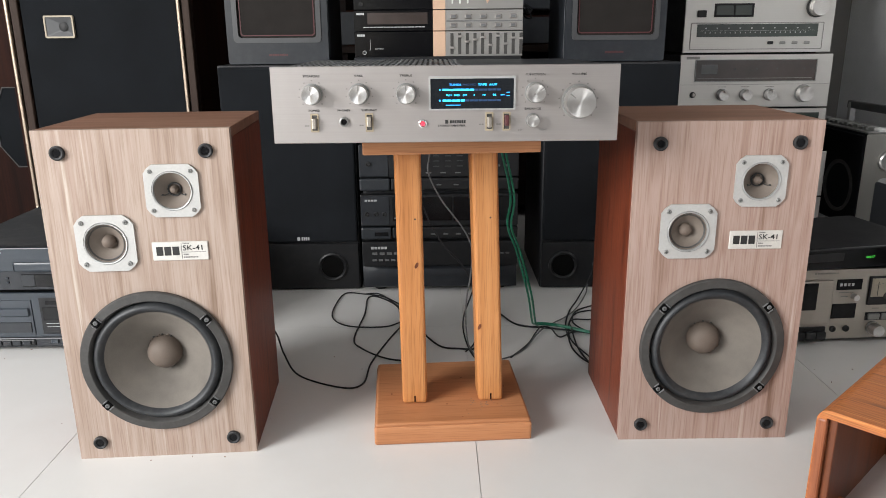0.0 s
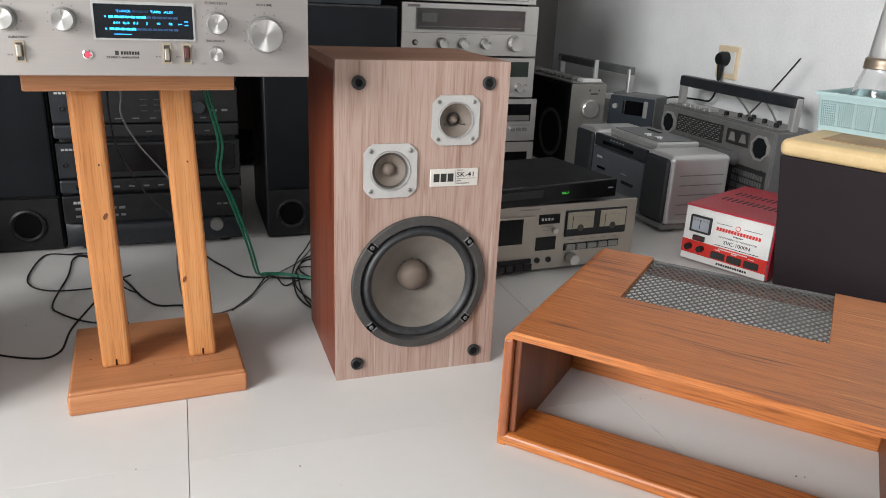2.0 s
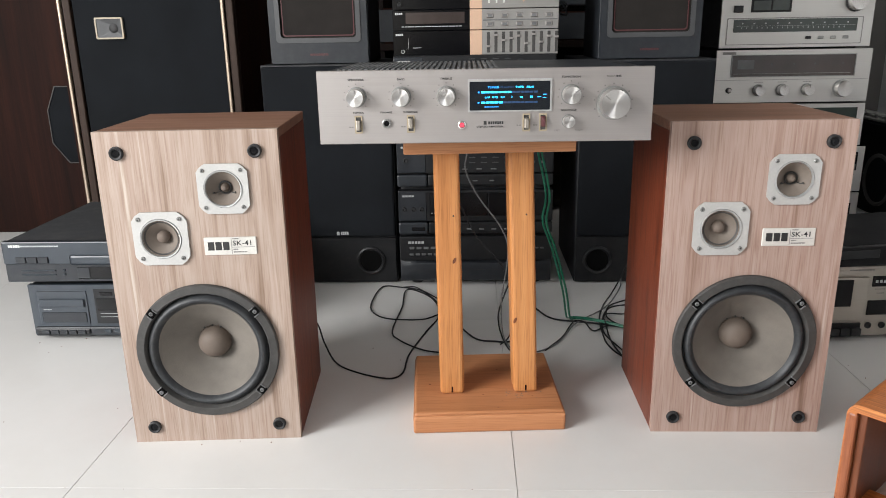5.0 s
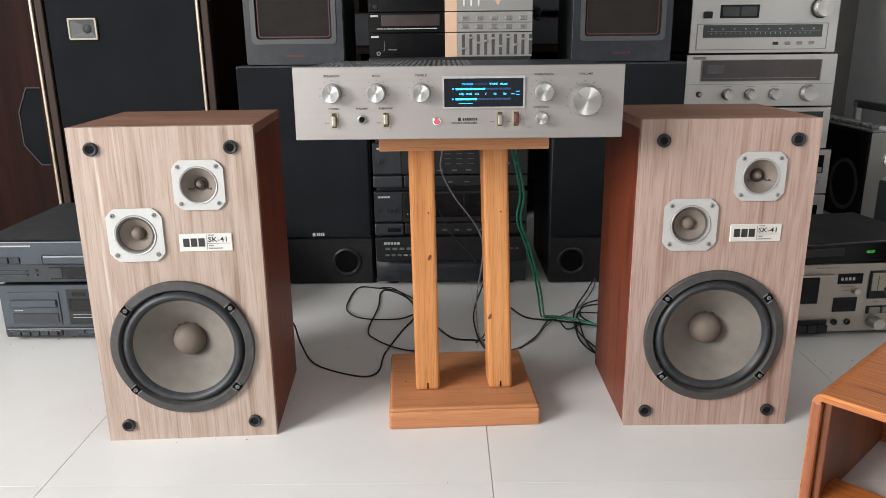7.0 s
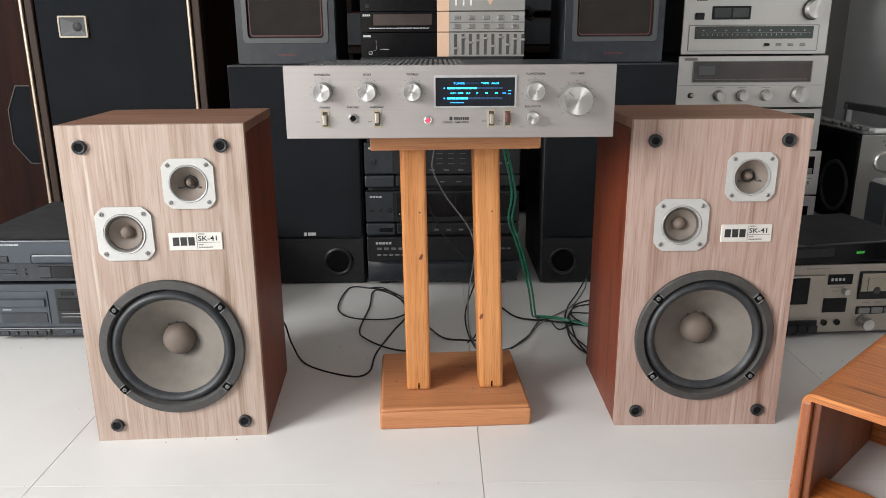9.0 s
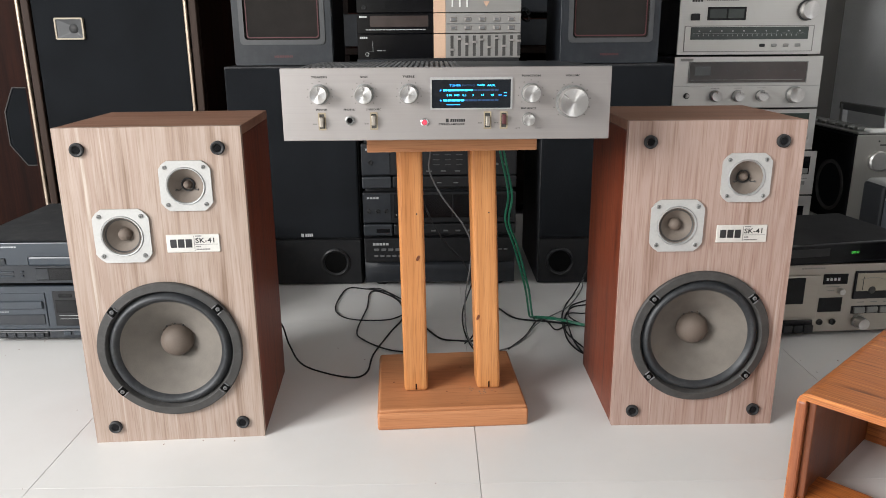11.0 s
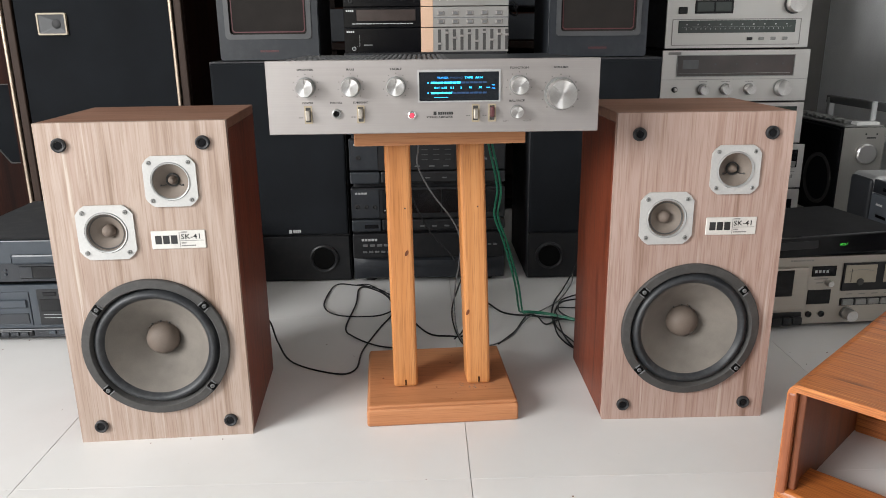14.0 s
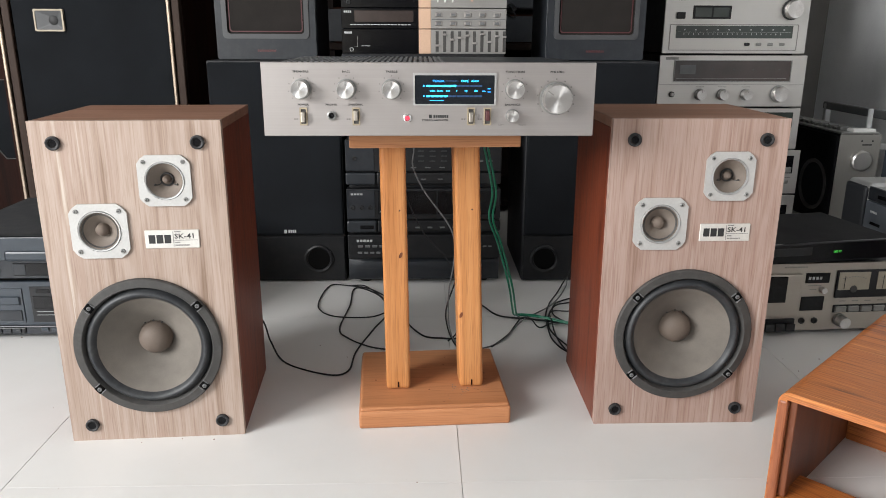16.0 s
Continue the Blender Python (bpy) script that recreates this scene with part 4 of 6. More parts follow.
def octagon_cabinet():
    s = thing("wooden_speaker_cabinet", pose(-1.40, 2.75, 0), "dark reddish wooden speaker cabinet with octagonal woofer frame", "loudspeaker")
    part("cabinet", box(-0.33, 0.30, 0.0, 0.4, 0, 1.25, 0.004, 2), DARKWOOD, s, "dark reddish wood cabinet")
    # stretched octagon round the point (0.235, 0.347)
    shape = ((-0.110, 0.047), (-0.110, -0.056), (-0.064, -0.120), (0.064, -0.120), (0.110, -0.056), (0.110, 0.047), (0.077, 0.120), (-0.077, 0.120))
    o = [(0.235 + x, 0.347 + z) for x, z in shape]
    i = [(0.235 + x * 0.972, 0.347 + z * 0.975) for x, z in shape]
    w = part("woofer_frame", frame_of(o, i, -0.005, 0.001), GASKET, s, "octagonal grey metal frame")
    part("cloth", prism(i, -0.002, 0.001), CLOTH, w)
    return s


octagon_cabinet()


def dark_rack():
    """Shelving added behind the equipment; its near-black colour carries the darkness there."""
    s = thing("shelving_rack", pose(0.1, 2.98, 0), "near-black shelving added behind the equipment, background darkness put into its colour", "shelf")
    # The hidden right end reaches out to shade the corner wall.
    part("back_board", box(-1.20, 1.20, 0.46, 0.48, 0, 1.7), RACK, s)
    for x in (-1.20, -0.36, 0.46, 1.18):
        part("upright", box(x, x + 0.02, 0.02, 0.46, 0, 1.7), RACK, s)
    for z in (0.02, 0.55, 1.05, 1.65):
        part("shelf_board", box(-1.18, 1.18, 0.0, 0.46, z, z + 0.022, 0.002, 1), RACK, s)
    return s


dark_rack()
for x, z, w, h, mt, lab in ((-0.24, 0.572, 0.16, 0.12, DARKWOOD, "small brown wooden box on the dark shelf"), (0.36, 0.572, 0.24, 0.10, DARKWOOD, "brown wooden equipment case on the dark shelf"), (0.36, 0.68, 0.26, 0.08, BLACK, "black metal component on the dark shelf")):
    t = thing("equipment_case", pose(x, 3.0, z), lab, "case")
    part("body", box(-w / 2, w / 2, 0, 0.3, 0, h - 0.008, 0.003, 1), mt, t)
    part("front_panel", box(-w / 2 + 0.004, w / 2 - 0.004, -0.006, 0, 0.005, h - 0.013, 0.001, 1), CHARCOAL, t)


# ---- black separates on the floor ----
def black_tape_deck():
    W, D, H = 0.425, 0.30, 0.122
    s = thing("double_cassette_deck", pose(-0.667, 1.871, 0), "slate-black double cassette deck standing on the floor", "cassette deck")
    cabinet(s, W, H - 0.01, D, SATIN, 0.01)
    f = panel(s, -W / 2, W / 2, 0.012, H, SLATE, 0.012, label="slate-black moulded front")
    part("lower_lip", box(-W / 2 + 0.004, W / 2 - 0.002, -0.006, 0.006, 0.010, 0.030, 0.003, 2), CHARCOAL, f)
    for x0 in (-0.195, 0.085):
        door = inset(f, x0, x0 + 0.105, 0.036, 0.108, SLATE, 0.0, 0.002, "cassette_door")
        part("door_window", box(x0 + 0.004, x0 + 0.10, -0.006, -0.002, 0.074, 0.092, 0.002, 1), SLATE, door)
        part("door_recess", box(x0 + 0.006, x0 + 0.10, -0.0035, -0.002, 0.040, 0.062, 0.001, 1), CHARCOAL, door)
        marks(word(x0 + 0.01, x0 + 0.028, 0.068, 0.0018, 6), -0.002, PALEINK, door)
        part("key_bar", box(x0 - 0.008, x0 + 0.106, -0.009, -0.004, 0.014, 0.027, 0.003, 2), BLACK, f)
        buttons(f, x0 + 0.002, x0 + 0.098, 0.016, 0.025, 5, CHARCOAL, -0.009, 0.12, 0.003, "key")
    c = inset(f, -0.075, 0.075, 0.036, 0.112, BLACK, 0.0, 0.0012, "centre_panel")
    inset(c, -0.070, 0.070, 0.065, 0.092, BLACK_GLOSS, -0.0012, 0.001)
    inset(c, -0.062, -0.035, 0.098, 0.106, BLACK_GLOSS, -0.0012, 0.001, "slot")
    marks([(-0.066, -0.02, 0.058, 0.0588), (-0.066, -0.01, 0.051, 0.0518)], -0.0012, PALEINK, c)
    buttons(f, -0.062, -0.02, 0.018, 0.026, 2, SLATE, -0.006, 0.3, 0.003)
    buttons(f, -0.01, 0.06, 0.018, 0.026, 4, SLATE, -0.006, 0.3, 0.003)
    feet(s, W, D, 0.012)
    return s


black_tape_deck()


def black_cd_player():
    W, D, H = 0.45, 0.372, 0.094
    s = thing("disc_player", pose(-0.690, 1.868, 0.122), "dusty slate-black disc player stacked on the cassette deck", "disc player")
    cabinet(s, W, H - 0.01, D, DUSTY, 0.009)
    f = panel(s, -W / 2, W / 2, 0.008, H, CHARCOAL, 0.012)
    part("upper_band", box(-W / 2, W / 2, -0.003, 0.006, 0.046, H, 0.002, 2), SLATE, f, "slate blue-grey upper band")
    marks(word(-0.185, -0.105, H - 0.009, 0.003, 16), -0.003, PALEINK, f)
    marks(word(-0.21, -0.185, H - 0.009, 0.005, 5), -0.003, WHITE, f, "maker_mark")
    buttons(f, -0.20, -0.13, 0.049, 0.062, 3, CHARCOAL, -0.003, 0.08, 0.003)
    part("disc_tray", box(-0.085, 0.085, -0.007, -0.002, 0.046, 0.066, 0.004, 2), SLATE, f, "rounded disc tray front")
    w = inset(f, -0.075, 0.10, 0.014, 0.040, BLACK_GLOSS, 0.0, 0.0015, "display_window")
    inset(w, -0.075, -0.050, 0.016, 0.039, CHARCOAL, -0.0015, 0.001, "window_end")
    for z in (0.031, 0.022):
        buttons(f, -0.195, -0.118, z, z + 0.003, 1, SLATE, 0.0, 0.05, 0.003)
        buttons(f, -0.106, -0.100, z, z + 0.004, 1, SLATE, 0.0, 0.1, 0.003)
    for x in (0.13, 0.17):
        knob(f, x, 0.03, 0.010, 0.010, CHARCOAL, pointer=False)
    part("foot", lathe([(0.016, 0), (0.016, 0.009)], (-0.165, 0.045, 0), 18, "z"), GOLD, s)
    part("foot", lathe([(0.016, 0), (0.016, 0.009)], (0.165, 0.045, 0), 18, "z"), GOLD, s)
    for x in (-0.165, 0.165):
        part("foot", lathe([(0.016, 0), (0.016, 0.009)], (x, 0.33, 0), 18, "z"), GOLD, s)
    return s


black_cd_player()


# ---- silver separates stack ----
SX, SY, SW = 0.921, 2.555, 0.416


def silver_unit(z, h, dx, label, category):
    s = thing("silver_component", pose(SX + dx, SY, z), label, category, "silver component stack")
    cabinet(s, SW - 0.01, h - 0.006, 0.30, SATIN, 0.002)
    f = panel(s, -SW / 2, SW / 2, 0.0, h - 0.003, ALU_PALE, 0.006, label="pale aluminium front")
    return s, f


def silver_stack():
    h = SW / 2
    # three lower units
    s, f = silver_unit(0.0, 0.152, 0.017, "silver cassette deck at the bottom of the stack", "cassette deck")
    inset(f, 0.03, h - 0.02, 0.07, 0.12, BLACK_GLOSS)
    buttons(f, -0.17, 0.16, 0.02, 0.034, 8, ALU, 0.0, 0.2)
    s, f = silver_unit(0.154, 0.130, 0.017, "silver cassette deck with dark window and small keys", "cassette deck")
    w = inset(f, 0.03, h - 0.018, 0.060, 0.112, BLACK_GLOSS, name="cassette_window")
    part("window_base", box(0.034, h - 0.022, -0.003, -0.001, 0.062, 0.078, 0.001, 1), DARKSILVER, w)
    buttons(f, h - 0.085, h - 0.025, 0.030, 0.040, 3, DARKSILVER, 0.0, 0.3, 0.005)
    marks(word(h - 0.09, h - 0.02, 0.048, 0.002, 12), 0.0, GREYINK, f)
    for x in (-0.15, -0.1, -0.05):
        knob(f, x, 0.05, 0.012, 0.014, KNOB)
    s, f = silver_unit(0.286, 0.118, 0.0, "silver component with dark window and turned knob", "tuner")
    inset(f, -0.17, h - 0.020, 0.060, 0.104, DIALGREEN, name="dial_window")
    knob(f, h - 0.050, 0.030, 0.0125, 0.018, KNOB)
    knob(f, h - 0.028, 0.030, 0.009, 0.014, KNOB)
    knob(f, -0.12, 0.03, 0.0125, 0.018, KNOB)
    # receiver with smoked dial
    s, f = silver_unit(0.406, 0.144, 0.0, "silver amplifier with smoked meter window and four knobs", "amplifier")
    w = inset(f, -h + 0.043, h - 0.044, 0.071, 0.126, DIAL, name="meter_window")
    part("window_frame", frame_of(rounded(-h + 0.041, h - 0.042, 0.069, 0.128, 0.001), rounded(-h + 0.043, h - 0.044, 0.071, 0.126, 0.001), -0.003, 0.001), DARKSILVER, f)
    for x in (-0.058, 0.002, 0.058, 0.132):
        part("dot", lathe([(0.0028, 0), (0, -0.0005)], (x, -0.0016, 0.103), 10), INK, w)
    inset(w, -0.15, -0.105, 0.09, 0.115, GREY, -0.0015, 0.0004, "meter_face")
    inset(w, -0.16, 0.155, 0.077, 0.079, GREYINK, -0.0015, 0.0003, "scale_line")
    inset(f, -h + 0.002, h - 0.002, 0.0605, 0.062, DARKSILVER, 0.0, 0.0004, "groove")
    marks([(-h + 0.016, -h + 0.052, 0.129, 0.136)], 0.0, GREYINK, f, "maker_mark")
    jack(f, -h + 0.040, 0.034, 0.008)
    part("power_button", lathe([(0.006, 0), (0.005, -0.008), (0, -0.009)], (-h + 0.0405, 0, 0.034), 20), ALU, f, smooth=True)
    for x in (-0.088, -0.024, 0.043):
        knob(f, x, 0.034, 0.0145, 0.022, KNOB, DARKSILVER)
        marks(word(x - 0.012, x + 0.012, 0.055, 0.002, 6), 0.0, GREYINK, f)
    knob(f, 0.136, 0.036, 0.0215, 0.024, KNOB, DARKSILVER, pointer=False)
    # top tuner
    s, f = silver_unit(0.552, 0.155, -0.004, "silver stereo tuner with green dial on the stack", "tuner")
    f.scale = (0.965, 1, 1)
    part("dial_frame", frame_of(rounded(-0.190, 0.182, 0.008, 0.078, 0.003), rounded(-0.188, 0.180, 0.010, 0.076, 0.002), -0.0012, 0.001), GREYINK, f)
    w = inset(f, -0.172, 0.166, 0.041, 0.074, DIALGREEN, name="dial_window")
    marks([(-0.15 + k * 0.032, -0.146 + k * 0.032, 0.062, 0.065) for k in range(10)] + [(-0.15 + k * 0.014, -0.1485 + k * 0.014, 0.050, 0.054) for k in range(21)], -0.0015, PALEINK, w, "dial_scale")
    inset(w, -0.165, 0.160, 0.0565, 0.0575, PALEINK, -0.0015, 0.0003, "dial_line")
    w = inset(f, -0.128, -0.018, 0.092, 0.127, BLACK_GLOSS, name="meter_window")
    inset(w, -0.122, -0.074, 0.097, 0.122, DIALGREEN, -0.0015, 0.0005, "meter_face")
    inset(w, -0.070, -0.024, 0.097, 0.122, DIALGREEN, -0.0015, 0.0005, "meter_face")
    part("power_button", box(-0.175, -0.150, -0.006, 0, 0.092, 0.110, 0.002, 2), BLACK, f)
    knob(f, 0.154, 0.117, 0.0245, 0.028, KNOB, INK, pointer=False, name="tuning_knob")
    for x in (0.036, 0.070, 0.104, 0.138):
        part("push_button", box(x - 0.008, x + 0.008, -0.004, 0, 0.021, 0.029, 0.0015, 1), BLACK if x < 0.05 else DARKSILVER, f)
    marks(word(-0.174, -0.142, 0.144, 0.007, 4), 0.0, INK, f, "maker_mark")
    marks(word(-0.134, -0.04, 0.144, 0.0025, 18), 0.0, GREYINK, f)


silver_stack()


# ---- cassette deck and disc player by the loudspeaker ----
def silver_deck():
    W, D, H = 0.42, 0.27, 0.155
    s = thing("cassette_deck", pose(0.877, 1.866, 0, 0, 0, 3.5), "champagne-silver cassette deck with two meters on the floor", "cassette deck")
    cabinet(s, W - 0.008, H - 0.015, D, SATIN, 0.012)
    f = panel(s, -W / 2, W / 2, 0.008, H, ALU_WARM, 0.008, label="champagne aluminium front panel")
    r = W / 2
    door = part("cassette_door", box(r - 0.385, r - 0.262, -0.008, 0.001, 0.043, 0.134, 0.002, 2), ALU_WARM, f)
    part("door_window", box(r - 0.378, r - 0.294, -0.0095, -0.007, 0.074, 0.130, 0.001, 1), BLACK_GLOSS, door)
    d = inset(f, r - 0.252, r - 0.200, 0.112, 0.134, BLACK_GLOSS, name="counter_window")
    marks([(r - 0.246 + 0.008 * k, r - 0.241 + 0.008 * k, 0.120, 0.126) for k in range(4)], -0.0015, PALEINK, d, "counter_digit")
    inset(f, r - 0.256, r - 0.206, 0.052, 0.083, BLACK_GLOSS, name="index_window")
    knob(f, r - 0.214, 0.098, 0.0065, 0.012, KNOB, pointer=False)
    marks(word(r - 0.24, r - 0.225, 0.098, 0.002, 4) + word(r - 0.245, r - 0.215, 0.1065, 0.002, 7), 0.0, GREYINK, f)
    m = part("meter_frame", box(r - 0.186, r - 0.027, -0.004, 0.001, 0.079, 0.139, 0.002, 2), BLACK, f, "black frame round two level meters")
    for x in (r - 0.182, r - 0.098):
        mf = part("level_meter", box(x, x + 0.067, -0.0052, -0.003, 0.097, 0.135), METERFACE, m, "cream level meter face")
        part("needle", box(x + 0.0125, x + 0.0135, -0.0058, -0.0052, 0.099, 0.128), INK, mf)
        part("pivot", lathe([(0.008, -0.0052), (0.006, -0.0062), (0, -0.0064)], (x + 0.034, 0, 0.0985), 16), GASKET, mf)
        marks([(x + 0.008 + 0.006 * k, x + 0.0115 + 0.006 * k, 0.121 + 0.004 * math.sin(k / 8 * 3.14), 0.1225 + 0.004 * math.sin(k / 8 * 3.14)) for k in range(9)], -0.0052, GREYINK, mf, "meter_scale")
    inset(f, r - 0.184, r - 0.040, 0.046, 0.063, BLACK, name="key_slot")
    buttons(f, r - 0.182, r - 0.042, 0.0485, 0.0605, 5, DARKSILVER, -0.0015, 0.14, 0.004, "mode_key")
    marks([(r - 0.172 + 0.028 * k, r - 0.158 + 0.028 * k, 0.070, 0.072) for k in range(5)], 0.0, GREYINK, f)
    part("key_bed", box(r - 0.40, r - 0.265, -0.004, 0.001, 0.010, 0.036, 0.001, 1), BLACK, f)
    buttons(f, r - 0.398, r - 0.267, 0.012, 0.028, 6, BLACK, -0.004, 0.08, 0.010, "piano_key")
    for x in (r - 0.249, r - 0.221):
        jack(f, x, 0.030, 0.0065)
    knob(f, r - 0.166, 0.030, 0.0125, 0.024, KNOB, DARKSILVER, pointer=False)
    marks(word(r - 0.30, r - 0.25, 0.147, 0.003, 9), 0.0, GREYINK, f, "maker_mark")
    feet(s, W, D, 0.013)


silver_deck()


def slim_player():
    W, D = 0.36, 0.235
    s = thing("slim_disc_player", pose(0.845, 1.842, 0.155, 0, 0, 10), "slim black disc player with green digits on the cassette deck", "disc player")
    part("case", box(-W / 2, W / 2, 0.006, D, 0.008, 0.050, 0.002, 1), MATTBLACK, s, "black steel case")
    f = part("front_panel", box(-W / 2, W / 2, -0.002, 0.008, 0.010, 0.050, 0.002, 2), BLACK_GLOSS, s, "glossy black front")
    lettering("00217", 0.0066, 0.038, -0.0024, 0.030, GREENGLOW, f, wide=1.1)
    marks(word(0.155, 0.17, 0.032, 0.002, 4), -0.002, PALEINK, f)
    inset(f, -0.15, -0.02, 0.026, 0.042, BLACK, -0.002, 0.001, "disc_tray")
    feet(s, W, D, 0.008, 0.010)


slim_player()


# ---- wooden receiver sleeve ----
def wooden_sleeve():
    W, D, H, T = 0.478, 0.40, 0.171, 0.011
    s = thing("wooden_case", pose(0.5015, 1.2795, 0, 0, 0, -47.3) @ pose(W / 2, 0, 0), "empty teak-veneer receiver case with metal mesh top on the floor", "case")
    h = W / 2
    R = 0.016

    g0, g1, gy = -h + 0.0957, -h + 0.3715, 0.196
    # wrapped shell with rounded edges: front ring, middle arch, two ends beside the mesh
    def arch(x0, x1, inner0, inner1):
        top = [(x0, 0.0), (x0, H - R)] + [(x0 + R - R * math.cos(radians(a)), H - R + R * math.sin(radians(a))) for a in range(15, 91, 15)]
        top += [(x1 - R + R * math.sin(radians(a)), H - R + R * math.cos(radians(a))) for a in range(0, 91, 15)] + [(x1, 0.0)]
        return top + [(inner1, 0.0), (inner1, H - T), (inner0, H - T), (inner0, 0.0)]

    part("front_shell", prism(arch(-h, h, -h + T, h - T), 0.0, gy), TEAK, s, "teak veneer top and sides with rounded edges")
    left = [(-h, 0.0), (-h, H - R)] + [(-h + R - R * math.cos(radians(a)), H - R + R * math.sin(radians(a))) for a in range(15, 91, 15)] + [(g0, H), (g0, H - T), (-h + T, H - T), (-h + T, 0.0)]
    part("end_shell", prism(left, gy, D), TEAK, s)
    part("end_shell", prism([(-x, z) if x < g0 - 1e-6 else (g1, z) for x, z in left], gy, D), TEAK, s)
    for sx in (-1, 1):
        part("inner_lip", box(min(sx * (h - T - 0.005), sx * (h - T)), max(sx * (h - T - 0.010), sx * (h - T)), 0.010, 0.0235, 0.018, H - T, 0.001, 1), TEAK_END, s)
        # Lining is coloured dark for the shade inside the open case.
        part("side_lining", box(min(sx * (h - T - 0.004), sx * (h - T)), max(sx * (h - T - 0.004), sx * (h - T)), 0.024, 0.285, 0.0, H - T, 0.0015, 1), TEAK_END, s, "inner side lining, shade inside the case put into its colour")
    for sx in (-1, 1):
        part("front_edging", box(min(sx * (h - 0.0008), sx * (h - 0.0125)), max(sx * (h - 0.0008), sx * (h - 0.0125)), -0.0012, 0.008, 0.012, H - R * 0.8, 0.003, 2), TEAK_EDGE, s, "dark reddish front edging")
    part("front_rail", box(-h + 0.0005, h - 0.0005, -0.0016, 0.085, 0.0, 0.018, 0.007, 4), TEAK, s, "teak lower front rail")
    part("back_rail", box(-h + T + 0.004, h - T - 0.004, 0.262, 0.284, 0.0, 0.032, 0.002, 1), TEAK, s, "teak back rail")
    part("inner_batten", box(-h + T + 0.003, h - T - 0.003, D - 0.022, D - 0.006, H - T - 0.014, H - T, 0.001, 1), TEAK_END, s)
    # expanded metal
    bm = bmesh.new()
    y0, y1, z = gy - 0.004, D - 0.006, H - 0.007
    pitch, slope = 0.0115, 1.45

    def clip(c, sgn):
        pts = []
        for y in (y0, y1):
            x = c + sgn * (y - y0) / slope
            pts.append((x, y))
        (xa, ya), (xb, yb) = pts
        lo, hi = g0 - 0.004, g1 + 0.004
        if max(xa, xb) < lo or min(xa, xb) > hi:
            return None
        out = []
        for x in (xa, xb):
            xx = min(max(x, lo), hi)
            out.append((xx, ya + (xx - xa) / (xb - xa) * (yb - ya)))
        return out

    span = (y1 - y0) / slope
    n = int((g1 - g0 + 2 * span) / pitch)
    for sgn, dz in ((1, 0.0), (-1, 0.0006)):
        for k in range(n):
            c = (g0 - span if sgn > 0 else g0) + k * pitch
            seg = clip(c, sgn)
            if not seg or abs(seg[0][1] - seg[1][1]) < 0.002:
                continue
            (xa, ya), (xb, yb) = seg
            d = Vector((xb - xa, yb - ya, 0))
            side = Vector((-d.y, d.x, 0)).normalized() * 0.0011
            vs = []
            for zz in (z + dz, z + dz + 0.0012):
                for p, q in ((Vector((xa, ya, zz)), 1), (Vector((xb, yb, zz)), 1), (Vector((xb, yb, zz)), -1), (Vector((xa, ya, zz)), -1)):
                    vs.append(bm.verts.new(p + side * q))
            for fc in ((0, 1, 2, 3), (7, 6, 5, 4), (0, 4, 5, 1), (1, 5, 6, 2), (2, 6, 7, 3), (3, 7, 4, 0)):
                bm.faces.new([vs[j] for j in fc])
    mesh = part("metal_mesh", bm, STEEL, s, "grey expanded metal mesh")
    tagged(mesh, kind="stuff")
    bm = box(g0 - 0.002, g1 + 0.002, D - 0.007, D - 0.002, H - 0.010, H - 0.004)
    part("mesh_rim", bm, STEEL, s)
    return s


wooden_sleeve()


